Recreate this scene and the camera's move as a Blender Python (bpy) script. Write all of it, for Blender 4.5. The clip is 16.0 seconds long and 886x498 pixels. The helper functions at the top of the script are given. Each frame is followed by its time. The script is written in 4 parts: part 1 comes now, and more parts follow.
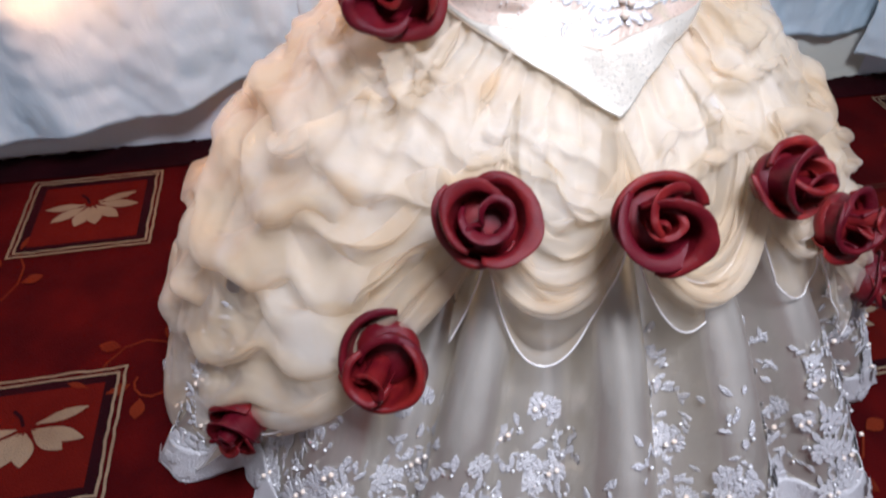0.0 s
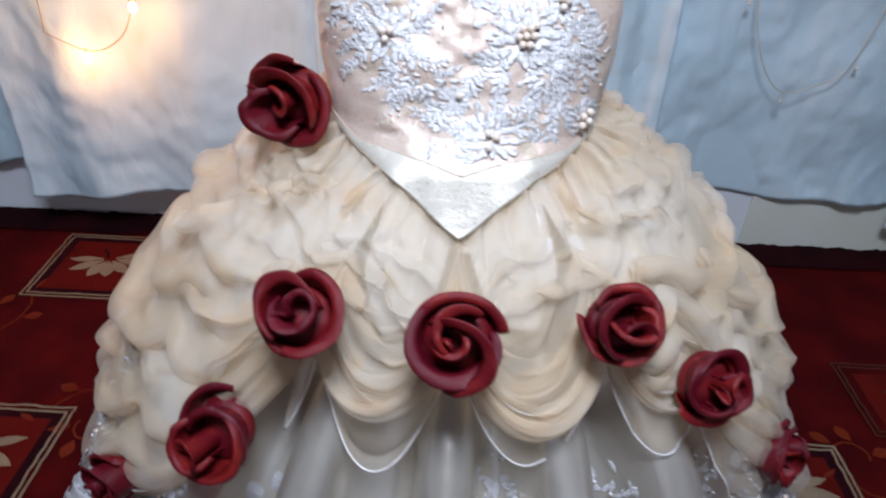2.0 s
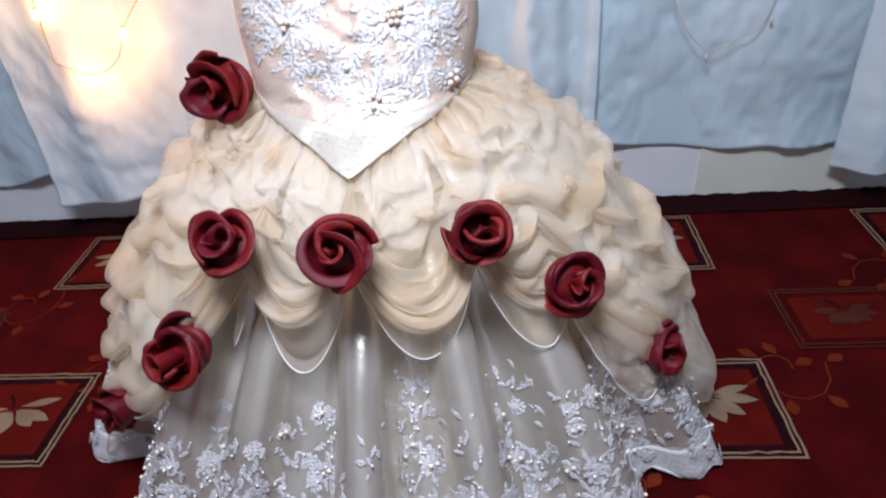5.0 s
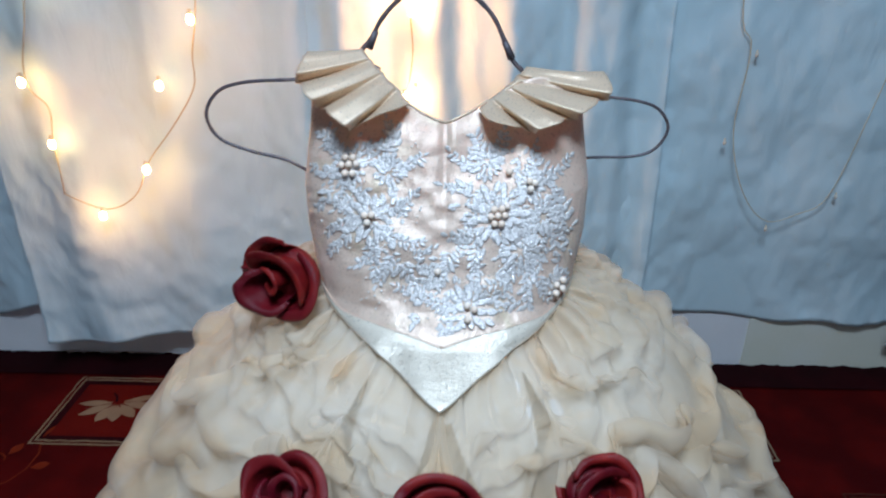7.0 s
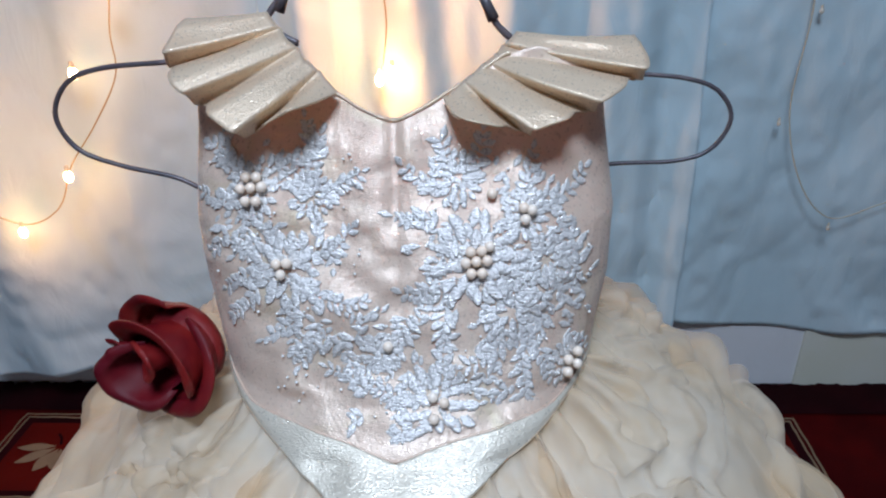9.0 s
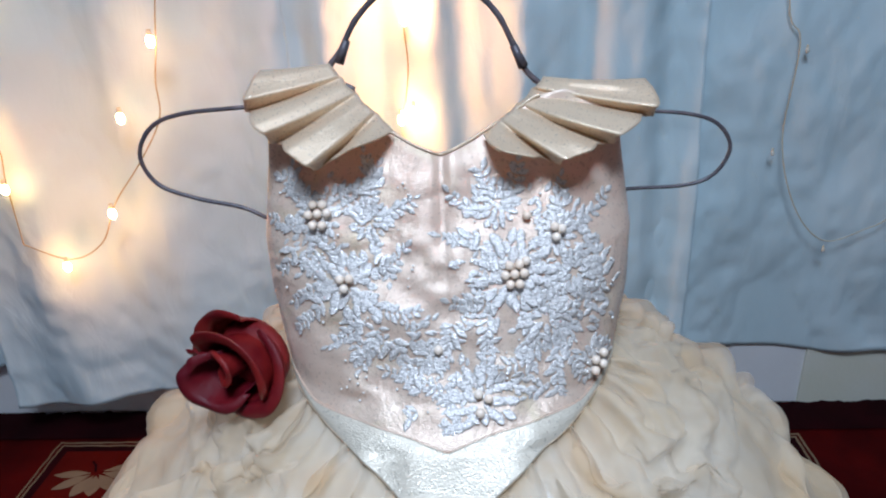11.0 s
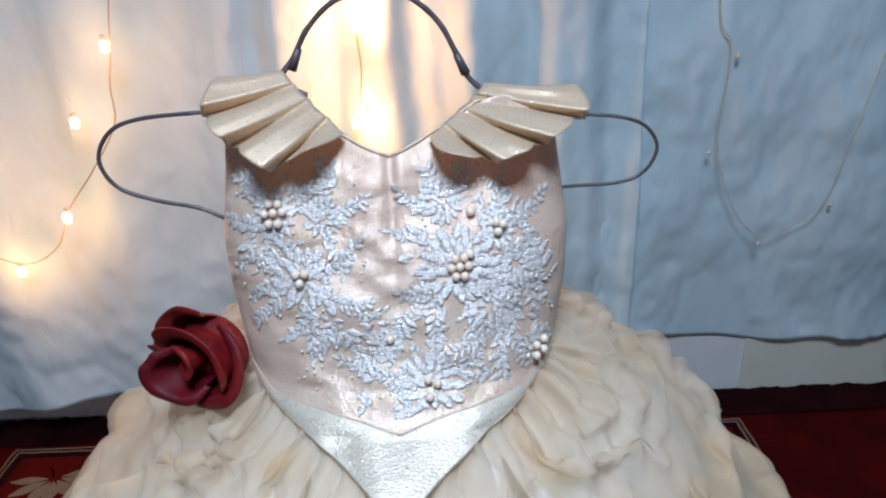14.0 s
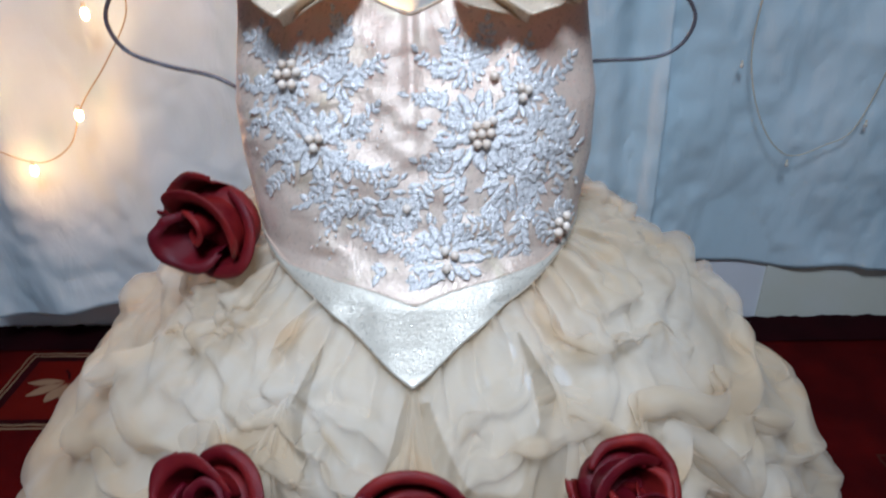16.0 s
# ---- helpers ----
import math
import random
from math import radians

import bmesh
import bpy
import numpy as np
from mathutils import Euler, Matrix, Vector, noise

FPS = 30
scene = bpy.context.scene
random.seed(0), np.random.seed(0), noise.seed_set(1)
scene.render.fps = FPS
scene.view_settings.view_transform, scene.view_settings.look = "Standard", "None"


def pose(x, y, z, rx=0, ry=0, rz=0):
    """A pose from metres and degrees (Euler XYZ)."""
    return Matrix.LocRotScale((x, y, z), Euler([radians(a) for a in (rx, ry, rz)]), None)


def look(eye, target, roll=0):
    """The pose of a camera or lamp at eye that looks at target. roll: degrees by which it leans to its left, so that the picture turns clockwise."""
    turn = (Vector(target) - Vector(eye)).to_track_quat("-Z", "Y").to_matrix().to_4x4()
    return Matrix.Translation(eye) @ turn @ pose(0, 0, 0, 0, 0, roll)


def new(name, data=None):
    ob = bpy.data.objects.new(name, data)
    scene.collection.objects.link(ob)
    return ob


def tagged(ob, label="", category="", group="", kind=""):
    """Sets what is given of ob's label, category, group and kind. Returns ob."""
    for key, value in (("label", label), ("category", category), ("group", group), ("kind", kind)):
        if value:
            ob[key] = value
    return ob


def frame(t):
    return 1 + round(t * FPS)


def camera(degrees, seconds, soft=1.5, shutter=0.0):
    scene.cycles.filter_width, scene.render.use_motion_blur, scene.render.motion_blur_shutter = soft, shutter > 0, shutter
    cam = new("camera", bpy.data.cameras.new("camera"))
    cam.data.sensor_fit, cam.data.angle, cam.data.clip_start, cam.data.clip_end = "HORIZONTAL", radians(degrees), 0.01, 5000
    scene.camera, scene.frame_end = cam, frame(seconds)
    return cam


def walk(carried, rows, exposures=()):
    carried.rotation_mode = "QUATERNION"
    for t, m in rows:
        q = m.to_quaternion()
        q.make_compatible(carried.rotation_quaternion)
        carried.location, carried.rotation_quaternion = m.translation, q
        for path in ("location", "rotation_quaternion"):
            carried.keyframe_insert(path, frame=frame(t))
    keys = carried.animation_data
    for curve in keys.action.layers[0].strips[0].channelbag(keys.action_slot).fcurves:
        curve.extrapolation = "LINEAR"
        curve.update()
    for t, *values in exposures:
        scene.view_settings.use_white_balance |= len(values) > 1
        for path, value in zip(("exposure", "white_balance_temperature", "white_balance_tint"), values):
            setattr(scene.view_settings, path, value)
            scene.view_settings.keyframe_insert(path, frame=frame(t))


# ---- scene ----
cam = camera(65.8, 16.0, soft=2.1, shutter=0.5)
PATH = [
    (0, (-0.204, -0.574, 0.703), (0.066, 0.855, -0.67), 0.3),
    (0.5, (-0.174, -0.58, 0.727), (0.045, 0.94, -0.554), -0.7),
    (1, (-0.134, -0.564, 0.733), (0.057, 1.024, -0.467), 1.3),
    (1.5, (-0.066, -0.575, 0.732), (-0.073, 1.036, -0.454), 0.5),
    (2, (-0.011, -0.616, 0.719), (-0.014, 1.04, -0.403), 2.8),
    (2.5, (0.065, -0.646, 0.715), (-0.037, 0.982, -0.442), 1.4),
    (3, (0.103, -0.655, 0.691), (-0.06, 0.965, -0.471), 2.3),
    (5.5, (0.136, -0.772, 0.76), (-0.004, 0.92, -0.297), -5.4),
    (6, (0.057, -0.748, 0.784), (-0.039, 1.016, -0.154), -1.3),
    (6.5, (0.024, -0.697, 0.791), (-0.069, 1.076, -0.13), -0.3),
    (7, (0.017, -0.612, 0.785), (-0.043, 1.189, -0.082), -0.0),
    (7.5, (0.021, -0.531, 0.766), (-0.013, 1.25, -0.144), -0.6),
    (8, (0.032, -0.43, 0.747), (-0.111, 1.318, -0.214), -1.9),
    (8.5, (0.047, -0.396, 0.745), (-0.123, 1.338, -0.235), -1.8),
    (8.7, (0.049, -0.4, 0.742), (-0.075, 1.353, -0.213), -1.9),
    (10.8, (0.028, -0.468, 0.75), (-0.062, 1.334, -0.113), -2.5),
    (11, (0.024, -0.47, 0.758), (-0.084, 1.347, -0.072), -3.0),
    (11.5, (0.022, -0.477, 0.761), (-0.039, 1.342, -0.068), -1.8),
    (12, (0.021, -0.484, 0.766), (-0.053, 1.359, -0.007), -1.2),
    (12.5, (0.019, -0.485, 0.768), (-0.034, 1.344, -0.038), -1.2),
    (13, (0.018, -0.49, 0.77), (0.007, 1.339, -0.039), -1.3),
    (13.5, (0.022, -0.495, 0.768), (0.025, 1.326, -0.06), -2.0),
    (14, (0.033, -0.5, 0.766), (0.04, 1.32, -0.063), -2.4),
    (14.5, (0.029, -0.504, 0.762), (0.003, 1.302, -0.097), -2.3),
    (15, (0.029, -0.502, 0.737), (0.004, 1.289, -0.153), -2.1),
    (15.5, (0.031, -0.5, 0.73), (0.011, 1.281, -0.18), -2.2),
    (16, (0.028, -0.506, 0.709), (-0.011, 1.247, -0.253), -1.5),
]
EXPOSURES = [(0.0, 0.72, 6500, 25), (0.5, 0.66, 6450, 24), (1.0, 0.38, 6400, 22), (1.5, 0.34, 6250, 20), (3.0, 0.50, 6100, 19), (5.5, 0.66, 6450, 23), (6.2, 0.40, 6300, 20), (7.0, 0.02, 5750, 9), (8.5, -0.12, 5900, 14), (11.0, 0.0, 5950, 14), (13.0, 0.02, 6050, 14), (15.5, -0.06, 5900, 15), (16.0, -0.02, 5900, 14)]
walk(cam, [(t, look(eye, target, roll)) for t, eye, target, roll in PATH], EXPOSURES)

# ---- world and lights ----
world = bpy.data.worlds.new("world")
world.use_nodes = True
world.node_tree.nodes["Background"].inputs[0].default_value = (0.6, 0.75, 1.0, 1)
world.node_tree.nodes["Background"].inputs[1].default_value = 0.1
scene.world = world
COOL, WARM = (0.78, 0.92, 1.06), (1.0, 0.38, 0.13)
LAMP_AT, LAMP_WATTS = (0.02, -0.72, 1.58), 21.5


def area_lamp(name, at, target, size, watts, colour):
    data = bpy.data.lights.new(name, "AREA")
    data.shape, data.size, data.energy, data.color = "DISK", size, watts, colour
    ob = new(name, data)
    ob.matrix_world = look(at, target)
    return ob


def point_lamp(name, at, watts, colour, radius):
    data = bpy.data.lights.new(name, "POINT")
    data.energy, data.color, data.shadow_soft_size = watts, colour, radius
    ob = new(name, data)
    ob.location = at
    return ob


area_lamp("room_lamp_light", LAMP_AT, (LAMP_AT[0], LAMP_AT[1], 0), 0.42, LAMP_WATTS, COOL)


# ---- materials ----
class Mat:
    """A node material round one Principled shader."""

    def __init__(self, name, colour, rough=0.5, metal=0.0, sheen=0.0):
        self.m = bpy.data.materials.new(name)
        self.m.use_nodes = True
        self.t = self.m.node_tree
        self.b = self.t.nodes["Principled BSDF"]
        self.out = self.t.nodes["Material Output"]
        self.base = (*colour, 1)
        self.set("Base Color", self.base).set("Roughness", rough).set("Metallic", metal).set("Sheen Weight", sheen)
        self.co = self.t.nodes.new("ShaderNodeTexCoord").outputs["Object"]
        self.bump_from = None

    def set(self, name, value):
        self.b.inputs[name].default_value = value
        return self

    def noise(self, scale, detail=4.0, stretch=None, distort=0.0):
        co = self.co
        if stretch:
            mp = self.t.nodes.new("ShaderNodeMapping")
            mp.inputs["Scale"].default_value = stretch
            self.t.links.new(co, mp.inputs[0])
            co = mp.outputs[0]
        n = self.t.nodes.new("ShaderNodeTexNoise")
        n.inputs["Scale"].default_value, n.inputs["Detail"].default_value = scale, detail
        n.inputs["Distortion"].default_value = distort
        self.t.links.new(co, n.inputs["Vector"])
        return n.outputs["Fac"]

    def creases(self, scale, distort, stretch):
        """Thin branching ridge lines, as in crumpled cloth."""
        fac = self.noise(scale, 3.0, stretch, distort)
        n = fac.node
        n.noise_type = "RIDGED_MULTIFRACTAL"
        n.normalize = True
        return fac

    def ramp(self, fac, lo, hi, a=0.0, b=1.0):
        r = self.t.nodes.new("ShaderNodeMapRange")
        r.inputs[1].default_value, r.inputs[2].default_value, r.inputs[3].default_value, r.inputs[4].default_value = lo, hi, a, b
        self.t.links.new(fac, r.inputs[0])
        return r.outputs[0]

    def tint(self, fac, colour):
        """Mixes another colour over the base by fac."""
        mix = self.t.nodes.new("ShaderNodeMix")
        mix.data_type = "RGBA"
        link = self.b.inputs["Base Color"].links
        if link:
            self.t.links.new(link[0].from_socket, mix.inputs[6])
        else:
            mix.inputs[6].default_value = self.base
        mix.inputs[7].default_value = (*colour, 1)
        self.t.links.new(fac, mix.inputs[0])
        self.t.links.new(mix.outputs[2], self.b.inputs["Base Color"])
        return self

    def rough_by(self, fac):
        self.t.links.new(fac, self.b.inputs["Roughness"])
        return self

    def bump(self, fac, strength, distance):
        n = self.t.nodes.new("ShaderNodeBump")
        n.inputs["Strength"].default_value, n.inputs["Distance"].default_value = strength, distance
        self.t.links.new(fac, n.inputs["Height"])
        if self.bump_from:
            self.t.links.new(self.bump_from, n.inputs["Normal"])
        self.bump_from = n.outputs[0]
        self.t.links.new(self.bump_from, self.b.inputs["Normal"])
        return self

    def random_tint(self, colour, amount):
        info = self.t.nodes.new("ShaderNodeObjectInfo")
        return self.tint(self.ramp(info.outputs["Random"], 0, 1, 0, amount), colour)

    def sheer(self, colour, through_share, clear_share=0.0, clear_by=None):
        """Light passes the cloth: a translucent share, and a see-through share for organza."""
        tr = self.t.nodes.new("ShaderNodeBsdfTranslucent")
        tr.inputs[0].default_value = (*colour, 1)
        if self.bump_from:
            self.t.links.new(self.bump_from, tr.inputs["Normal"])
        mix = self.t.nodes.new("ShaderNodeMixShader")
        mix.inputs[0].default_value = through_share
        self.t.links.new(self.b.outputs[0], mix.inputs[1])
        self.t.links.new(tr.outputs[0], mix.inputs[2])
        last = mix
        if clear_share:
            clear = self.t.nodes.new("ShaderNodeBsdfTransparent")
            last = self.t.nodes.new("ShaderNodeMixShader")
            last.inputs[0].default_value = clear_share
            if clear_by:
                self.t.links.new(clear_by, last.inputs[0])
            self.t.links.new(mix.outputs[0], last.inputs[1])
            self.t.links.new(clear.outputs[0], last.inputs[2])
        self.t.links.new(last.outputs[0], self.out.inputs[0])
        return self


# cream organza of the draped overskirt
organza = Mat("cream_organza", (0.86, 0.70, 0.49), 0.55, 0.0, 0.3)
organza.set("Specular IOR Level", 0.25)
organza.tint(organza.ramp(organza.noise(9, 4, (1, 1, 1.6), 1.2), 0.42, 0.66), (0.88, 0.80, 0.67))
organza.tint(organza.ramp(organza.noise(15, 4, (1, 1, 1.4), 1.5), 0.54, 0.72, 0.0, 0.6), (0.85, 0.59, 0.34))
organza.bump(organza.noise(700, 2), 0.08, 0.0006).bump(organza.noise(40, 3, (1, 1, 1.6), 0.8), 0.12, 0.003).bump(organza.creases(13, 2.0, (1, 1, 1.8)), 0.28, 0.005)
organza.sheer((0.99, 0.84, 0.62), 0.35, 0.64)
hem_mat = Mat("glossy_ivory_edge", (0.90, 0.86, 0.80), 0.22, 0.1)
hem_mat.bump(hem_mat.noise(300, 2), 0.2, 0.001)
lining = Mat("ivory_lining", (0.86, 0.84, 0.80), 0.6, 0.0, 0.2)
lining.tint(lining.ramp(lining.noise(16, 4, None, 1.0), 0.42, 0.66), (0.72, 0.73, 0.71))
lining.bump(lining.noise(400, 2), 0.06, 0.001)
lining.sheer((0.95, 0.80, 0.60), 0.08)
# champagne satin of bodice and ruffles: bright woven sheen
satin = Mat("champagne_satin", (0.84, 0.68, 0.54), 0.40, 0.22, 0.15)
satin.tint(satin.ramp(satin.noise(18, 4, None, 1.2), 0.42, 0.62), (0.84, 0.70, 0.56))
satin.tint(satin.ramp(satin.noise(24, 3, None, 1.5), 0.56, 0.74, 0.0, 0.6), (0.74, 0.66, 0.44))
satin.rough_by(satin.ramp(satin.noise(420, 2), 0.3, 0.7, 0.22, 0.48))
satin.bump(satin.noise(800, 2, (1, 1, 2.5)), 0.35, 0.0010).bump(satin.noise(26, 3, (1.0, 1.0, 0.6), 0.8), 0.55, 0.006).bump(satin.creases(16, 1.5, (1, 1, 1.6)), 0.45, 0.004)
satin.sheer((0.95, 0.52, 0.32), 0.26)
gold_satin = Mat("gold_cream_satin", (0.84, 0.69, 0.51), 0.32, 0.35, 0.1)
gold_satin.tint(gold_satin.ramp(gold_satin.noise(30, 4), 0.4, 0.7), (0.84, 0.68, 0.50))
gold_satin.rough_by(gold_satin.ramp(gold_satin.noise(500, 2), 0.3, 0.7, 0.22, 0.58))
gold_satin.bump(gold_satin.noise(900, 2), 0.55, 0.0012).bump(gold_satin.noise(34, 3), 0.3, 0.003)
gold_satin.sheer((0.95, 0.78, 0.54), 0.26)
lame = Mat("silver_gold_lame", (0.64, 0.58, 0.47), 0.44, 0.30, 0.0)
lame.bump(lame.noise(520, 3, (1, 1, 3)), 0.55, 0.0010).rough_by(lame.ramp(lame.noise(300, 3), 0.3, 0.7, 0.22, 0.50)).bump(lame.noise(30, 3, (0.6, 1, 1)), 0.5, 0.004)
under_satin = Mat("silver_beige_satin", (0.58, 0.53, 0.44), 0.28, 0.65, 0.0)
under_satin.tint(under_satin.ramp(under_satin.noise(8, 4), 0.4, 0.7), (0.72, 0.66, 0.56))
under_satin.bump(under_satin.noise(600, 2), 0.15, 0.0008).bump(under_satin.noise(22, 4, (1, 1, 0.3)), 0.4, 0.006)
silver = Mat("silver_embroidery", (0.77, 0.74, 0.70), 0.28, 0.36, 0.0)
silver.bump(silver.noise(900, 3, (0.5, 1, 1)), 0.7, 0.0014).rough_by(silver.ramp(silver.noise(500, 2), 0.35, 0.65, 0.2, 0.5))
silver.random_tint((0.68, 0.65, 0.62), 0.7)
white_lace = Mat("white_lace", (0.72, 0.70, 0.67), 0.42, 0.20, 0.1)
white_lace.bump(white_lace.noise(500, 3), 0.9, 0.0022).random_tint((0.50, 0.48, 0.48), 0.7)
pearl_mat = Mat("pearl", (0.88, 0.70, 0.54), 0.20, 0.0)
pearl_mat.set("Coat Weight", 0.7).random_tint((0.88, 0.78, 0.66), 0.8)
bead_mat = Mat("glass_bead", (0.9, 0.88, 0.84), 0.10, 0.1)
rose_satin = Mat("wine_red_satin", (0.14, 0.006, 0.008), 0.32, 0.0, 0.0)
rose_satin.set("Specular IOR Level", 0.32)
rose_satin.tint(rose_satin.ramp(rose_satin.noise(1.8, 3), 0.40, 0.65), (0.25, 0.016, 0.012))
rose_satin.bump(rose_satin.noise(900, 2), 0.18, 0.0007).bump(rose_satin.noise(70, 3), 0.3, 0.002).random_tint((0.075, 0.002, 0.010), 0.75)
rose_satin.set("Sheen Tint", (1.0, 0.35, 0.35, 1))
# white sheets; the cool cast of the light is mixed into their colour
sheet_mat = Mat("white_cotton_sheet", (0.70, 0.86, 0.91), 0.85, 0.0, 0.1)
sheet_mat.tint(sheet_mat.ramp(sheet_mat.noise(5, 4), 0.42, 0.7), (0.62, 0.80, 0.86))
sheet_mat.bump(sheet_mat.noise(550, 2), 0.12, 0.001).bump(sheet_mat.noise(13, 3, (1.4, 1, 0.6), 1.4), 0.30, 0.008).bump(sheet_mat.noise(60, 3, (1, 1, 0.5), 0.8), 0.10, 0.003)
sheet_mat.sheer((0.80, 0.80, 0.80), 0.25)
wall_mat = Mat("white_wall_paint", (0.78, 0.79, 0.80), 0.7)
wall_mat.tint(wall_mat.ramp(wall_mat.noise(6, 5), 0.45, 0.75), (0.70, 0.71, 0.71)).bump(wall_mat.noise(120, 4), 0.2, 0.002)
base_mat = Mat("yellowish_wall_paint", (0.70, 0.70, 0.58), 0.7)
base_mat.tint(base_mat.ramp(base_mat.noise(7, 5), 0.4, 0.7), (0.74, 0.75, 0.68)).bump(base_mat.noise(150, 4), 0.2, 0.002)


def pile(name, colour, other):
    m = Mat(name, colour, 1.0)
    m.set("Specular IOR Level", 0.08)
    m.tint(m.ramp(m.noise(12, 5), 0.40, 0.70), other)
    m.bump(m.noise(480, 3), 0.9, 0.004).bump(m.noise(30, 3), 0.25, 0.006)
    return m


carpet_red = pile("carpet_dark_red", (0.048, 0.0010, 0.0014), (0.088, 0.0024, 0.002))
carpet_field = pile("carpet_brick_red", (0.105, 0.005, 0.0025), (0.075, 0.003, 0.002))
carpet_dark = pile("carpet_maroon", (0.016, 0.0015, 0.003), (0.028, 0.002, 0.004))
carpet_cream = pile("carpet_cream", (0.27, 0.19, 0.12), (0.20, 0.13, 0.08))
carpet_dim = pile("carpet_dusky_line", (0.085, 0.022, 0.013), (0.065, 0.016, 0.011))
carpet_vine = pile("carpet_orange_red", (0.16, 0.020, 0.006), (0.12, 0.012, 0.004))
wire_mat = Mat("dark_coated_wire", (0.085, 0.075, 0.085), 0.42, 0.2)
wire_mat.bump(wire_mat.noise(300, 3), 0.4, 0.001).tint(wire_mat.ramp(wire_mat.noise(60, 3), 0.5, 0.7), (0.16, 0.13, 0.135))
cord_mat = Mat("clear_green_cord", (0.36, 0.28, 0.14), 0.4)
off_cord_mat = Mat("clear_cord", (0.52, 0.48, 0.36), 0.4)
bulb_mat = Mat("lit_bulb", (1.0, 0.8, 0.5), 0.3)
bulb_mat.set("Emission Color", (1.0, 0.60, 0.20, 1)).set("Emission Strength", 60.0)
dull_bulb_mat = Mat("unlit_bulb", (0.62, 0.60, 0.52), 0.25)
# paleness set for the bounce off the unseen walls and ceiling
plaster = Mat("room_plaster", (0.72, 0.73, 0.75), 0.9)
plaster.bump(plaster.noise(60, 4), 0.2, 0.003)
lamp_white = Mat("lamp_enamel", (0.8, 0.8, 0.8), 0.4)


# ---- mesh helpers ----
def link(name, verts, faces, mat, parent=None, label="", smooth=True):
    me = bpy.data.meshes.new(name)
    me.from_pydata([tuple(v) for v in verts], [], [tuple(f) for f in faces])
    me.update()
    if smooth:
        me.polygons.foreach_set("use_smooth", [True] * len(me.polygons))
    me.materials.append(mat.m)
    ob = new(name, me)
    ob.parent = parent
    if label:
        tagged(ob, label)
    return ob


def part(name, bm, mat, parent=None, label="", smooth=True):
    me = bpy.data.meshes.new(name)
    bm.to_mesh(me)
    bm.free()
    if smooth:
        me.polygons.foreach_set("use_smooth", [True] * len(me.polygons))
    me.materials.append(mat.m)
    ob = new(name, me)
    ob.parent = parent
    if label:
        tagged(ob, label)
    return ob


def thing(name, label, category, group="", kind="", at=(0, 0, 0)):
    ob = new(name)
    ob.location = at
    return tagged(ob, label, category, group, kind)


def grid_faces(rows, cols, wrap=False):
    out = []
    last = cols if wrap else cols - 1
    for i in range(rows - 1):
        for j in range(last):
            k = (j + 1) % cols
            out.append((i * cols + j, i * cols + k, (i + 1) * cols + k, (i + 1) * cols + j))
    return out


def sheet_thick(ob, metres, offset=-1.0):
    m = ob.modifiers.new("thickness", "SOLIDIFY")
    m.thickness, m.offset = metres, offset
    return ob


def box(bm, lo, hi):
    c = [(a + b) / 2 for a, b in zip(lo, hi)]
    s = [b - a for a, b in zip(lo, hi)]
    bmesh.ops.create_cube(bm, size=1, matrix=Matrix.Translation(c) @ Matrix.Diagonal((*s, 1)))
    return bm


def tube(name, points, radius, mat, parent, label="", sides=10, steps=8, wobble=0.0):
    """A round cord through the points, as a mesh."""
    pts = [Vector(p) for p in points]
    line = []
    for i in range(len(pts) - 1):
        a, b, c, d = pts[max(i - 1, 0)], pts[i], pts[i + 1], pts[min(i + 2, len(pts) - 1)]
        for k in range(steps):
            u = k / steps
            line.append(0.5 * (2 * b + (c - a) * u + (2 * a - 5 * b + 4 * c - d) * u * u + (3 * b - a - 3 * c + d) * u ** 3))
    line.append(pts[-1])
    verts, n = [], len(line)
    for i, p in enumerate(line):
        way = (line[min(i + 1, n - 1)] - line[max(i - 1, 0)]).normalized()
        side = way.cross(Vector((0, 1, 0.01))).normalized()
        up = side.cross(way)
        r = radius * (1 + wobble * math.sin(i * 1.7) * math.sin(i * 0.61))
        for k in range(sides):
            a = 2 * math.pi * k / sides
            verts.append(p + r * (math.cos(a) * side + math.sin(a) * up))
    faces = grid_faces(n, sides, True)
    faces += [tuple(range(sides))[::-1], tuple(range((n - 1) * sides, n * sides))]
    return link(name, verts, faces, mat, parent, label)


RNG = np.random.default_rng(7)
TABLE = RNG.random(4096)


def vnoise(x, y, z=0.0, seed=0):
    """Smooth value noise, -1 to 1, on arrays."""
    x, y, z = np.broadcast_arrays(np.asarray(x, float), np.asarray(y, float), np.asarray(z, float))
    xi, yi, zi = np.floor(x).astype(int), np.floor(y).astype(int), np.floor(z).astype(int)
    fx, fy, fz = x - xi, y - yi, z - zi
    fx, fy, fz = (f * f * f * (f * (6 * f - 15) + 10) for f in (fx, fy, fz))
    total = 0.0
    for a in (0, 1):
        for b in (0, 1):
            for c in (0, 1):
                h = TABLE[((xi + a) * 73 + (yi + b) * 1409 + (zi + c) * 2711 + seed * 517) % 4096]
                total = total + h * (fx if a else 1 - fx) * (fy if b else 1 - fy) * (fz if c else 1 - fz)
    return 2 * total - 1


def smooth01(a, b, x):
    u = np.clip((np.asarray(x, float) - a) / (b - a), 0, 1)
    return u * u * (3 - 2 * u)


def ridge(x, sharp=1.0):
    """Round folds with narrow valleys, 0 to 1."""
    return np.abs(np.sin(x)) ** sharp


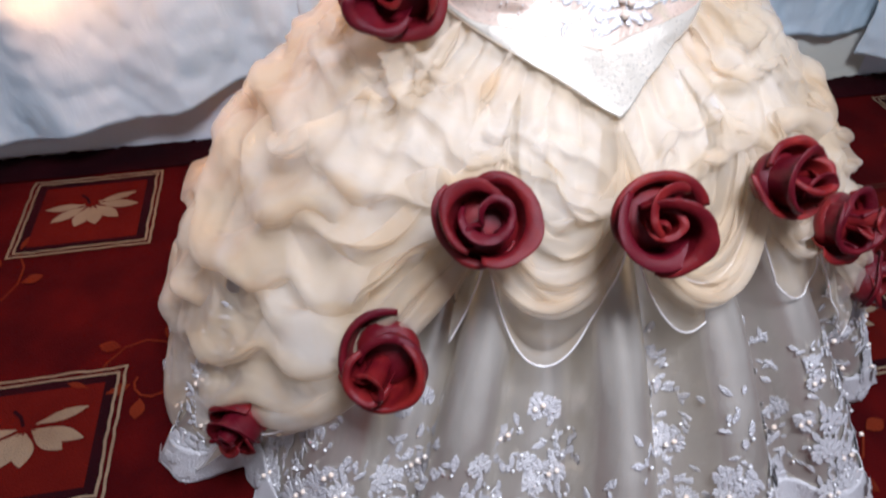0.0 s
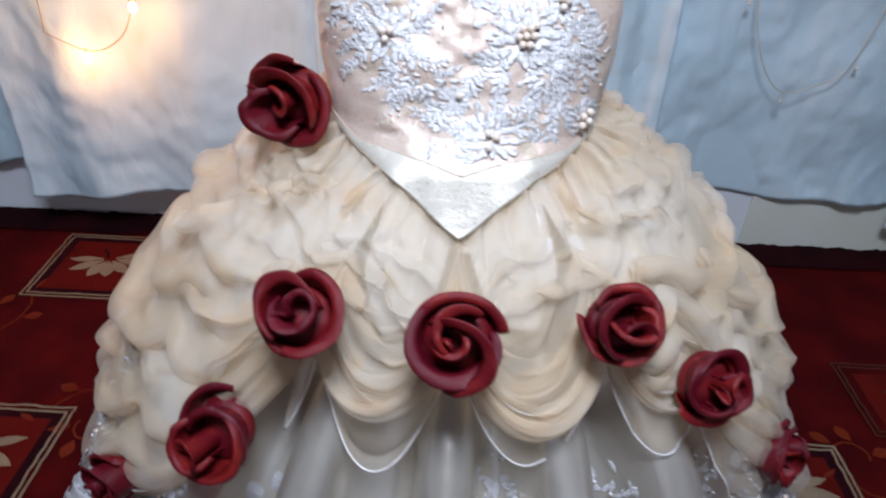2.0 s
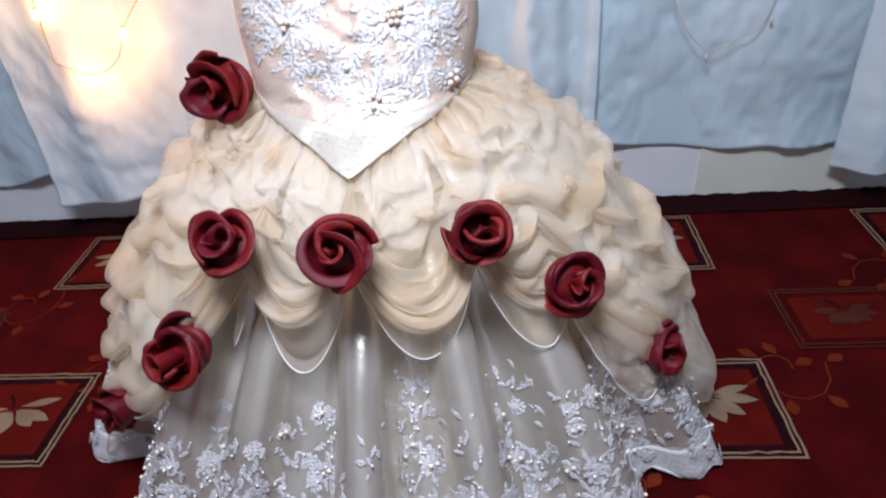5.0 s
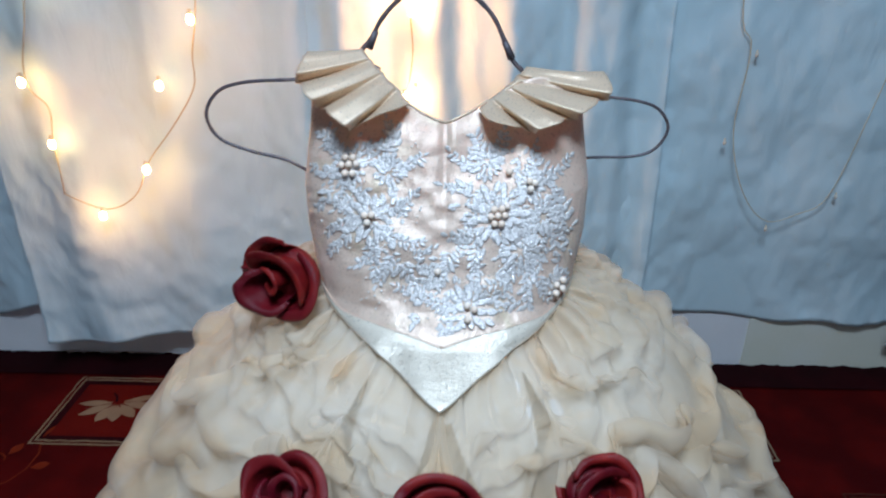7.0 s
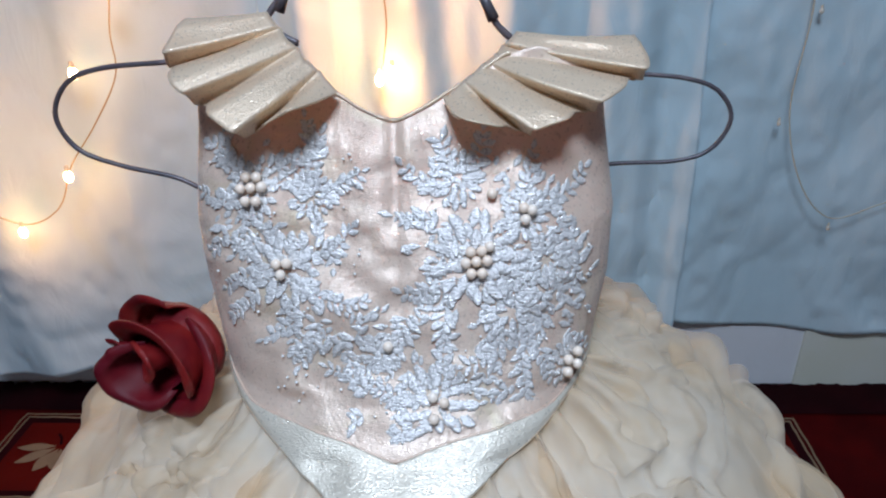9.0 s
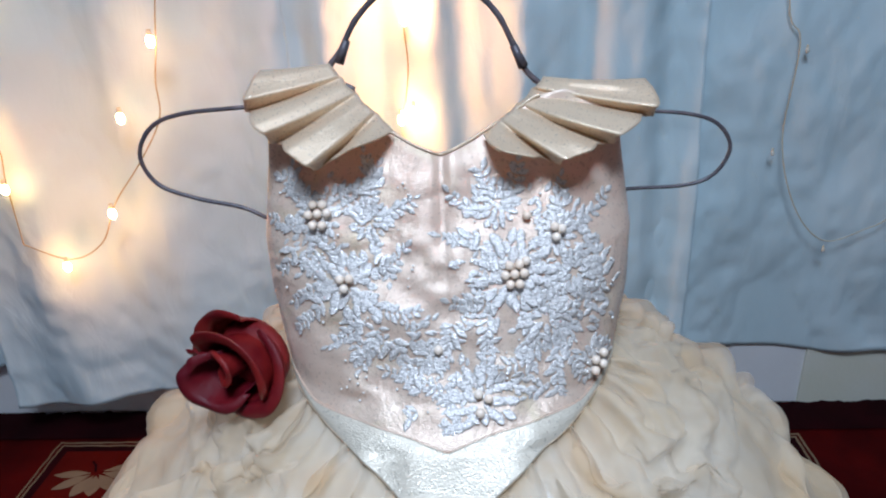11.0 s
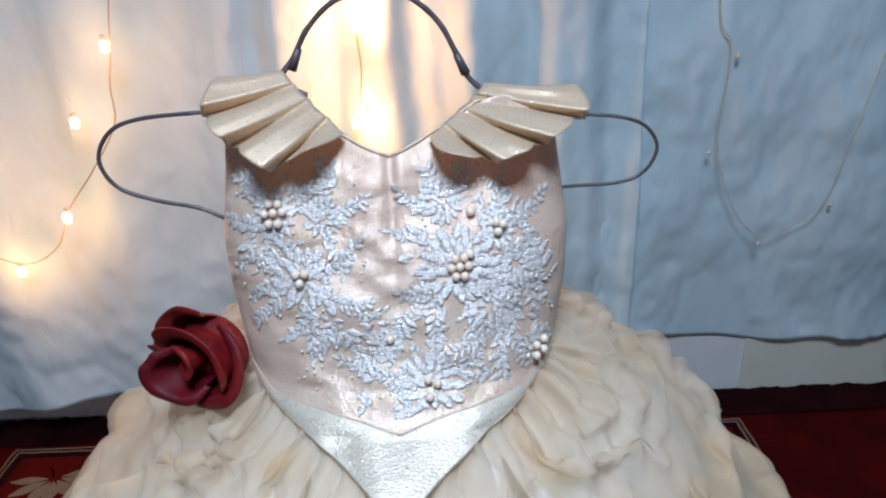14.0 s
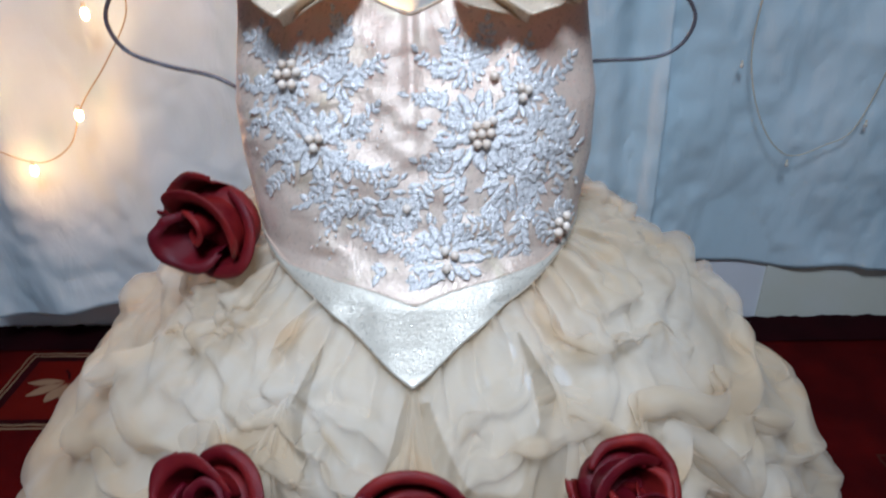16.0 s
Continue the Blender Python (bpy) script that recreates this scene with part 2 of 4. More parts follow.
# ---- room ----
WALL_Y = 0.517
bm = box(bmesh.new(), (-2.2, WALL_Y, 0.0), (2.2, WALL_Y + 0.12, 2.6))
wall_n = part("wall_north", bm, wall_mat, smooth=False)
tagged(wall_n, "white painted wall behind hanging cotton sheets", "wall", kind="structure")
# unseen walls and ceiling, added to close the room and bounce fill light
for name, lo, hi in (("wall_south", (-2.2, -2.32, 0), (2.2, -2.2, 2.6)), ("wall_east", (2.2, -2.32, 0), (2.32, 0.65, 2.6)), ("wall_west", (-2.32, -2.32, 0), (-2.2, 0.65, 2.6))):
    tagged(part(name, box(bmesh.new(), lo, hi), plaster, smooth=False), "unseen pale plaster wall closing the room, added to bounce light", "wall", kind="structure")
tagged(part("ceiling", box(bmesh.new(), (-2.32, -2.32, 2.6), (2.32, 0.65, 2.7)), plaster, smooth=False), "unseen pale ceiling added to bounce light", "ceiling", kind="structure")
tagged(part("floor", box(bmesh.new(), (-2.32, -2.32, -0.12), (2.32, 0.65, -0.012)), plaster, smooth=False), "plain concrete floor under the carpet", "floor", kind="structure")
# round ceiling lamp
lamp = thing("ceiling_lamp", "round white ceiling lamp on a short stem", "lamp", at=(0, 0, 0))
bm = bmesh.new()
bmesh.ops.create_cone(bm, segments=32, radius1=0.15, radius2=0.06, depth=0.06, cap_ends=True, matrix=Matrix.Translation((LAMP_AT[0], LAMP_AT[1], LAMP_AT[2] + 0.045)))
part("shade", bm, lamp_white, lamp)
bm = bmesh.new()
bmesh.ops.create_cone(bm, segments=16, radius1=0.012, radius2=0.012, depth=2.6 - LAMP_AT[2] - 0.07, cap_ends=True, matrix=Matrix.Translation((LAMP_AT[0], LAMP_AT[1], (2.6 + LAMP_AT[2] + 0.07) / 2)))
part("stem", bm, lamp_white, lamp)

# ---- carpet ----
carpet = thing("carpet", "dark red patterned pile carpet with framed cream flowers", "carpet", kind="structure")
nx, ny = 160, 140
gx, gy = np.meshgrid(np.linspace(-2.2, 2.2, nx), np.linspace(-2.2, 0.512, ny))
gz = 0.0015 * vnoise(gx * 9, gy * 9, 0, 3)
gy = gy + (gy > 0.50) * 0.004 * vnoise(gx * 60, 0.0, 0, 5)
link("pile", np.stack([gx, gy, gz], -1).reshape(-1, 3), grid_faces(ny, nx), carpet_red, carpet)
# dark border along the wall, with a frayed edge
bx = np.linspace(-2.2, 2.2, 900)
edge = 0.514 + 0.004 * vnoise(bx * 70, 0, 0, 8) + 0.003 * vnoise(bx * 230, 0, 0, 9)
v = np.concatenate([np.stack([bx, 0 * bx + 0.438, 0 * bx + 0.0045], -1), np.stack([bx, edge - 0.008, 0 * bx + 0.0065], -1), np.stack([bx, edge, 0 * bx + 0.001], -1)])
link("border", v, grid_faces(3, 900), carpet_dark, carpet)


def flat_strip(points, width, z):
    """A flat band along a line, as verts and faces."""
    pts = [Vector((p[0], p[1], 0)) for p in points]
    verts, n = [], len(pts)
    for i, p in enumerate(pts):
        way = (pts[min(i + 1, n - 1)] - pts[max(i - 1, 0)]).normalized()
        side = Vector((-way.y, way.x, 0)) * width / 2
        for q in (p + side, p - side):
            verts.append((q.x, q.y, z + 0.0004 * math.sin(i)))
    return verts, [(2 * i, 2 * i + 1, 2 * i + 3, 2 * i + 2) for i in range(n - 1)]


def frame_verts(x0, y0, x1, y1, width, z, rng, wave=0.0012):
    verts, faces = [], []
    per = 14
    outer = []
    for (ax, ay), (cx, cy) in (((x0, y0), (x1, y0)), ((x1, y0), (x1, y1)), ((x1, y1), (x0, y1)), ((x0, y1), (x0, y0))):
        for k in range(per):
            outer.append((ax + (cx - ax) * k / per, ay + (cy - ay) * k / per))
    mx, my = (x0 + x1) / 2, (y0 + y1) / 2
    hx, hy = (x1 - x0) / 2, (y1 - y0) / 2
    for px, py in outer:
        j = rng.normal() * wave * 0.5
        verts.append((px + j, py + j, z))
        verts.append((mx + (px - mx) * (1 - width / hx) + j, my + (py - my) * (1 - width / hy) + j, z))
    n = len(outer)
    for i in range(n):
        k = (i + 1) % n
        faces.append((2 * i, 2 * k, 2 * k + 1, 2 * i + 1))
    return verts, faces


def petal_verts(cx, cy, angle, length, width, z):
    """A pointed flat petal from (cx, cy), with a domed middle."""
    verts, faces, n = [], [], 9
    ca, sa = math.cos(angle), math.sin(angle)
    for i in range(n):
        u = i / (n - 1)
        w = width / 2 * (math.sin(math.pi * u ** 1.15) ** 0.9) if 0 < i < n - 1 else 0.0005
        for s in (-1, 0, 1):
            lx, ly = 0.16 * length + u * length * 0.9, s * w
            verts.append((cx + lx * ca - ly * sa, cy + lx * sa + ly * ca, z + (0.0012 if s == 0 else 0)))
    for i in range(n - 1):
        for s in (0, 1):
            a = 3 * i + s
            faces.append((a, a + 3, a + 4, a + 1))
    return verts, faces


def motif(x0, y0, w, h, faint, seed):
    """One framed square of the carpet with its flower."""
    rng = np.random.default_rng(seed % 9973)
    line = carpet_dim if faint else carpet_cream
    ob = link("square_field", *frame_fill(x0 + 0.024, y0 + 0.022, x0 + w - 0.024, y0 + h - 0.022, 0.0036), carpet_field, carpet)
    link("dark_band", *frame_verts(x0 + 0.010, y0 + 0.010, x0 + w - 0.010, y0 + h - 0.010, 0.016, 0.0034, rng), carpet_dark if not faint else carpet_red, ob)
    link("outer_line", *frame_verts(x0, y0, x0 + w, y0 + h, 0.0034, 0.0042, rng), line, ob)
    link("inner_line", *frame_verts(x0 + 0.0075, y0 + 0.0075, x0 + w - 0.0075, y0 + h - 0.0075, 0.0034, 0.0042, rng), line, ob)
    cx, cy = x0 + w * 0.50, y0 + h * 0.60
    for a, ln, wd in ((-176, 0.064, 0.016), (-146, 0.062, 0.020), (-112, 0.052, 0.024), (-76, 0.050, 0.024), (-42, 0.056, 0.021), (-12, 0.068, 0.019), (16, 0.064, 0.015)):
        link("petal", *petal_verts(cx, cy, radians(a + rng.normal() * 4), ln * (0.7 if faint else 1), wd, 0.0048), line if not faint else carpet_dim, ob)
    v, f = flat_strip([(cx - 0.004, cy + 0.002), (cx - 0.010, cy + 0.016), (cx - 0.020, cy + 0.026)], 0.004, 0.0046)
    link("stalk", v, f, carpet_dark, ob)
    return ob


def frame_fill(x0, y0, x1, y1, z):
    n = 8
    xs, ys = np.meshgrid(np.linspace(x0, x1, n), np.linspace(y0, y1, n))
    return np.stack([xs, ys, 0 * xs + z], -1).reshape(-1, 3), grid_faces(n, n)


PITCH_X, PITCH_Y = 0.2557, 0.4135
for k in range(-7, 8):
    for j in range(-3, 1):
        odd = k % 2
        x0 = 0.323 + PITCH_X * k
        y0 = 0.245 + PITCH_Y * j - (PITCH_Y / 2 if odd else 0)
        if odd:
            motif(x0 + 0.014, y0 - 0.004, 0.200, 0.146, True, 50 + 10 * k + j)
        else:
            motif(x0, y0, 0.205, 0.184, False, 500 + 10 * k + j)
# curling vines with small leaves between the squares
for k in range(-5, 5):
    for j in range(-2, 1):
        cx, cy = 0.323 + PITCH_X * k - 0.025, 0.20 + PITCH_Y * j - (PITCH_Y / 2 if k % 2 else 0)
        rng = np.random.default_rng(1900 + 20 * k + j)
        a0 = rng.uniform(0, 6.28)
        pts = [(cx + (0.012 + 0.004 * i) * math.cos(a0 + i * 0.5), cy + (0.012 + 0.005 * i) * math.sin(a0 + i * 0.5)) for i in range(14)]
        v, f = flat_strip(pts, 0.003, 0.0026)
        link("vine", v, f, carpet_vine, carpet)
        for i in (1, 3, 5, 7, 9, 11, 13):
            link("vine_leaf", *petal_verts(pts[i][0], pts[i][1], a0 + i * 0.5 + rng.uniform(-0.6, 0.9), 0.032, 0.018, 0.0028), carpet_vine, carpet)


# ---- hanging sheets ----
def hanging(label, x0, x1, y_of, bottom_of, seed, top=1.9, cols=150, rows=190):
    xs = np.linspace(x0, x1, cols)
    u = np.linspace(0, 1, rows)[:, None]
    zb = bottom_of(xs)[None, :]
    z = top + (zb - top) * u ** 0.8
    x = np.repeat(xs[None, :], rows, 0)
    y = y_of(x, z) + 0.004 * vnoise(x * 22, z * 14, seed, seed) + 0.0018 * vnoise(x * 60, z * 45, seed, seed + 1)
    y = np.minimum(y, WALL_Y - 0.004)
    x = x + 0.006 * vnoise(x * 4, z * 3, seed, seed + 2)
    ob = link("sheet", np.stack([x, y, z], -1).reshape(-1, 3), grid_faces(rows, cols), sheet_mat)
    sheet_thick(ob, 0.0012)
    return tagged(ob, label, "sheet", "hanging sheets")


hanging("white cotton sheet hung on the wall, loose lower hem", -1.75, -0.70,
        lambda x, z: 0.497 + 0.008 * np.sin(x * 19 + 0.5 * np.sin(z * 3)) + 0.005 * np.sin(x * 41 + 1),
        lambda x: 0.115 + 0.022 * np.sin(x * 11 + 2.5) + 0.006 * np.sin(x * 37), 11)
hanging("white cotton sheet bulging off the wall, warmly lit by bulbs", -0.735, -0.12,
        lambda x, z: 0.425 + 0.085 * smooth01(-0.62, -0.16, x) + 0.012 * np.sin(x * 34 + 0.6 * np.sin(z * 4)) + 0.05 * smooth01(0.8, 1.8, z) - 0.012 * smooth01(-0.66, -0.72, x),
        lambda x: 0.088 + 0.105 * (x + 0.72) * smooth01(-0.72, -0.2, x) + 0.006 * np.sin(x * 30), 23)
hanging("white cotton sheet gathered in upright folds behind the dress", -0.24, 0.335,
        lambda x, z: 0.480 + 0.012 * np.sin(x * 47 + 0.7 * np.sin(z * 3 + 1)) + 0.003 * np.sin(x * 113 + z),
        lambda x: 0.105 + 0.02 * np.sin(x * 13), 31)
hanging("white cotton sheet with fold creases, hem above the floor", 0.265, 0.86,
        lambda x, z: 0.484 + 0.008 * np.sin(x * 14 + 1.2 * z + 1) + 0.012 * vnoise(x * 5 + z * 3, z * 4 - x * 3, 2, 40) + 0.005 * vnoise(x * 16 + z * 10, z * 7, 2, 41) * smooth01(0.5, 0.1, z) + 0.015 * smooth01(0.40, 0.27, x) + 0.020 * smooth01(0.40, 0.14, z),
        lambda x: 0.132 - 0.022 * smooth01(0.33, 0.6, x) + 0.003 * np.sin(x * 40), 43)
hanging("white cotton sheet hanging in shade near the corner", 0.80, 1.75,
        lambda x, z: 0.450 + 0.022 * np.sin(x * 26 + 0.5 * np.sin(z * 3)) + 0.010 * np.sin(x * 57),
        lambda x: 0.060 + 0.015 * np.sin(x * 9), 53)
# yellowish strip of wall foot under the right-hand sheets
tagged(part("baseboard", box(bmesh.new(), (0.56, WALL_Y - 0.004, 0.0), (0.86, WALL_Y, 0.14)), base_mat, smooth=False), "yellowish low wall strip above the carpet", "baseboard", kind="structure")


# ---- string lights ----
def bulb(string, at, down, lit):
    bm, k = bmesh.new(), 1.0 if lit else 0.5
    bmesh.ops.create_uvsphere(bm, u_segments=14, v_segments=10, radius=0.0053 * k, matrix=Matrix.Translation(at) @ Matrix.Diagonal((1, 1, 1.5, 1)))
    b = part("bulb", bm, bulb_mat if lit else dull_bulb_mat, string)
    bm = bmesh.new()
    bmesh.ops.create_cone(bm, segments=10, radius1=0.0034 * k, radius2=0.0026 * k, depth=0.010 * k, cap_ends=True, matrix=Matrix.Translation((at[0], at[1] + 0.001, at[2] + 0.009 * k * (1 if down else -1))))
    part("socket", bm, off_cord_mat, b)


def light_string(label, points, bulbs, lit, cord):
    s = thing("string_lights", label, "string lights", "light strings on the sheets")
    tube("cord", points, 0.0009, cord, s, sides=6, steps=7)
    for at in bulbs:
        bulb(s, at, True, lit)
    return s


Y1 = 0.392
light_string("string of lit warm bulbs on thin cord over the sheet", [(-0.352, Y1 + 0.01, 1.2), (-0.354, Y1 + 0.01, 0.80), (-0.366, Y1, 0.672), (-0.380, Y1, 0.610), (-0.386, Y1, 0.56), (-0.428, Y1, 0.50), (-0.474, Y1, 0.446), (-0.505, Y1 - 0.002, 0.39), (-0.556, Y1 - 0.004, 0.366), (-0.62, Y1 - 0.002, 0.39)],
             [(-0.374, Y1 - 0.004, 0.658), (-0.435, Y1 - 0.004, 0.564), (-0.478, Y1 - 0.006, 0.434), (-0.563, Y1 - 0.007, 0.356)], True, cord_mat)
light_string("second string of lit warm bulbs beside the first", [(-0.59, Y1, 1.2), (-0.60, Y1, 0.75), (-0.634, Y1 - 0.004, 0.58), (-0.610, Y1 - 0.004, 0.53), (-0.614, Y1 - 0.005, 0.484), (-0.62, Y1 - 0.002, 0.39)],
             [(-0.640, Y1 - 0.007, 0.568), (-0.617, Y1 - 0.007, 0.474), (-0.600, Y1 - 0.008, 0.72)], True, cord_mat)
light_string("bunched string of lit warm bulbs hanging behind the dress", [(-0.058, 0.452, 1.2), (-0.062, 0.450, 0.75), (-0.066, 0.446, 0.66), (-0.064, 0.446, 0.60), (-0.076, 0.446, 0.53)],
             [(-0.058, 0.443, 0.700), (-0.064, 0.441, 0.664), (-0.077, 0.442, 0.535), (-0.060, 0.441, 0.545)], True, cord_mat)
light_string("unlit string lights drooping in a loop on the sheet", [(0.420, 0.478, 1.2), (0.424, 0.473, 0.70), (0.449, 0.472, 0.610), (0.446, 0.472, 0.48), (0.478, 0.472, 0.38), (0.526, 0.470, 0.326), (0.580, 0.470, 0.340), (0.620, 0.470, 0.372), (0.650, 0.470, 0.50), (0.672, 0.470, 0.66), (0.676, 0.472, 0.9)],
             [(0.458, 0.468, 0.600), (0.434, 0.468, 0.462), (0.528, 0.466, 0.312), (0.630, 0.466, 0.372)], False, off_cord_mat)
for at, watts in (((-0.374, 0.360, 0.650), 0.22), ((-0.435, 0.360, 0.556), 0.18), ((-0.478, 0.360, 0.426), 0.20), ((-0.563, 0.360, 0.348), 0.22), ((-0.628, 0.360, 0.525), 0.22), ((-0.063, 0.428, 0.682), 1.0), ((-0.069, 0.428, 0.540), 0.6)):
    point_lamp("bulb_light", at, watts, WARM, 0.008)

# ---- dress ----
dress = thing("dress", "cream and champagne child's party dress with wine-red fabric roses", "dress")


def bodice_half(z):
    """Half width of the bodice at a height."""
    return np.interp(z, [0.43, 0.455, 0.49, 0.53, 0.57, 0.62, 0.65, 0.69], [0.110, 0.117, 0.122, 0.129, 0.130, 0.122, 0.118, 0.116])


def bodice_front(x, z):
    """Depth of the front of the bodice in front of its middle plane."""
    mid = np.interp(z, [0.43, 0.438, 0.449, 0.458, 0.48, 0.51, 0.555, 0.60, 0.64, 0.69], [0.182, 0.170, 0.146, 0.127, 0.104, 0.090, 0.072, 0.050, 0.030, 0.004])
    u = np.clip(np.abs(x) / bodice_half(z), 0, 1)
    fall = (1 - u ** 3.2) ** (1 / 2.4)
    relief = 0.0030 * vnoise(np.asarray(x) * 26, np.asarray(z) * 34, 0, 60) + 0.0016 * vnoise(np.asarray(x) * 50, np.asarray(z) * 90, 0, 61) - 0.003 * np.exp(-(np.asarray(x) / 0.004) ** 2) * smooth01(0.50, 0.62, z)
    return -(0.012 + (mid - 0.012) * fall) - relief * fall


def waist_drop(x):
    """Height of the waist seam in front: a point in the middle, up to the sides."""
    return 0.438 + 0.046 * (np.abs(x) / 0.118) ** 1.05


def neck_line(x):
    return np.interp(np.abs(x), [0.0, 0.02, 0.045, 0.062, 0.082, 0.105, 0.119], [0.628, 0.636, 0.649, 0.660, 0.664, 0.660, 0.648])


def band_top(x):
    """Upper seam of the waist band: level in the middle, running out at the sides."""
    return waist_drop(x) + 0.001 + 0.020 * np.clip(1 - (np.abs(x) / 0.090) ** 1.6, 0, 1)


nu, nv = 121, 110
uu = np.linspace(-1, 1, nu)
verts = []
for i in range(nv):
    v_ = i / (nv - 1)
    for u_ in uu:
        x = 0.119 * np.sign(u_) * (1 - (1 - abs(u_)) ** 1.25)
        zt, zb = neck_line(x), band_top(x) - 0.002
        z = zb + (zt - zb) * v_
        xx = x / 0.119 * bodice_half(z)
        verts.append((xx, float(bodice_front(xx, z)), z))
bodice = link("bodice", verts, grid_faces(nv, nu), satin, dress, "champagne satin bodice with a centre seam")
sheet_thick(bodice, 0.0014)
# back of the bodice, cut low
verts = []
for i in range(40):
    for u_ in np.linspace(-1, 1, 61):
        x = 0.119 * u_
        zt = 0.565 + 0.085 * smooth01(0.35, 1.0, abs(u_))
        z = 0.47 + (zt - 0.47) * i / 39
        xx = u_ * bodice_half(z)
        verts.append((xx, -0.012 + 0.055 * (1 - abs(u_) ** 2.6) ** 0.5 * (0.45 + 0.55 * smooth01(0.62, 0.50, z)), z))
sheet_thick(link("bodice_back", verts, grid_faces(40, 61), satin, dress), 0.0014, 1.0)
# pointed lame band below the bodice
verts = []
for i in range(26):
    v_ = i / 25
    for u_ in uu:
        x = 0.119 * np.sign(u_) * (1 - (1 - abs(u_)) ** 1.25)
        zb, zt = waist_drop(x) - 0.004, band_top(x)
        z = zb + (zt - zb) * v_
        xx = x / 0.119 * bodice_half(z)
        verts.append((xx, float(bodice_front(xx, z)) - 0.0018 - 0.0012 * math.sin(math.pi * v_), z))
band = link("waist_band", verts, grid_faces(26, nu), lame, dress, "pointed shimmering lame waist band")
sheet_thick(band, 0.0012)
seam = [(x, float(bodice_front(x, waist_drop(x) - 0.003)) - 0.002, float(waist_drop(x)) - 0.004) for x in np.linspace(-0.114, 0.114, 40)]
tube("waist_piping", seam, 0.0007, gold_satin, dress, sides=6, steps=3)
seam = [(x, float(bodice_front(x, band_top(x))) - 0.0012, float(band_top(x))) for x in np.linspace(-0.110, 0.110, 40)]
tube("band_seam", seam, 0.0007, satin, dress, sides=6, steps=3)
seam = [(x, float(bodice_front(x, neck_line(x))) - 0.0004, float(neck_line(x))) for x in np.linspace(-0.066, 0.066, 50)]
tube("neck_binding", seam, 0.0012, gold_satin, dress, sides=6, steps=3)


def spline(points, n):
    p = np.array(points, float)
    d = np.r_[0, np.cumsum(np.linalg.norm(np.diff(p, axis=0), axis=1))]
    s = np.linspace(0, d[-1], n)
    out = np.stack([np.interp(s, d, p[:, k]) for k in range(3)], -1)
    for _ in range(60):
        out[1:-1] = (out[:-2] + 2 * out[1:-1] + out[2:]) / 4
    return out


def ruffle(inner, outer, pleats, side, seed):
    """A fan of pressed pleats from the neckline out over the shoulder."""
    n, m = 161, 24
    a, b = spline(inner, n), spline(outer, n)
    s = np.linspace(0, 1, n)
    k = s * pleats
    saw = k - np.floor(k)
    face = np.interp(saw, [0.0, 0.10, 0.66, 0.76, 0.90, 1.0], [0.35, 0.80, 1.0, 0.15, 0.0, 0.35])
    face = np.convolve(np.pad(face, 5, mode="edge"), np.hanning(13)[1:-1] / np.hanning(13).sum(), "valid")
    back = np.interp(saw, [0.0, 0.66, 0.78, 0.92, 1.0], [0.0, 0.0, 1.0, 0.6, 0.0])
    verts = []
    for i in range(m):
        w = i / (m - 1)
        p = a + (b - a) * w
        lift = face * (0.004 + 0.020 * w ** 1.1) + 0.006 * math.sin(math.pi * w) + 0.003 * vnoise(s * 9, w * 2.0, 0, seed)
        p = p + np.stack([side * 0.005 * back * w, -lift, 0.003 * face * w - 0.005 * back * w], -1)
        verts.append(p)
    ob = link("sleeve_ruffle", np.concatenate(verts), grid_faces(m, n), gold_satin, dress, "pleated gold-cream satin shoulder ruffle")
    sheet_thick(ob, 0.0010, 0.0)


ruffle([(-0.074, 0.004, 0.683), (-0.060, -0.012, 0.670), (-0.030, -0.034, 0.645)],
       [(-0.121, 0.006, 0.680), (-0.128, -0.010, 0.664), (-0.115, -0.032, 0.652), (-0.096, -0.042, 0.640), (-0.076, -0.048, 0.628), (-0.046, -0.044, 0.644)], 3.72, -1, 70)
ruffle([(0.070, 0.004, 0.668), (0.056, -0.012, 0.658), (0.028, -0.034, 0.640)],
       [(0.137, 0.006, 0.664), (0.142, -0.008, 0.652), (0.122, -0.030, 0.644), (0.096, -0.042, 0.634), (0.072, -0.048, 0.628), (0.036, -0.044, 0.636)], 3.72, 1, 80)

# ---- overskirt ----
ROSES = [(-61, 0.139), (-38, 0.273), (-25, 0.395), (0, 0.402), (28.5, 0.393), (47, 0.320), (65, 0.187)]
TIES = [(-180, 0.06), (-135, 0.08), (-95, 0.085), (-61, 0.125), (-38, 0.262), (-25, 0.378), (0, 0.388), (28.5, 0.380), (47, 0.305), (65, 0.172), (98, 0.085), (135, 0.08), (180, 0.06)]
DROOP = [0.03, 0.03, 0.045, 0.06, 0.05, 0.105, 0.095, 0.075, 0.07, 0.045, 0.03, 0.03]


def swag(phi):
    """Height of the lower edge of the overskirt at an angle from the front, in degrees."""
    ang = [t[0] for t in TIES]
    low = np.interp(phi, ang, [t[1] for t in TIES])
    for (a, _), (b, _), d in zip(TIES, TIES[1:], DROOP):
        u = np.clip((phi - a) / (b - a), 0, 1)
        low = low - d * np.sin(math.pi * u) ** 0.7
    return np.maximum(low, 0.012)


def over_radius(z, side):
    front = np.interp(z, [0.05, 0.20, 0.29, 0.33, 0.37, 0.40, 0.42, 0.44, 0.46], [0.32, 0.292, 0.264, 0.255, 0.242, 0.225, 0.200, 0.172, 0.140])
    flank = np.interp(z, [0.02, 0.10, 0.20, 0.26, 0.33, 0.38, 0.43, 0.47, 0.50], [0.420, 0.412, 0.383, 0.349, 0.301, 0.260, 0.212, 0.156, 0.112])
    return front + (flank - front) * side


def side_share(phi):
    return smooth01(12, 88, np.abs(phi))


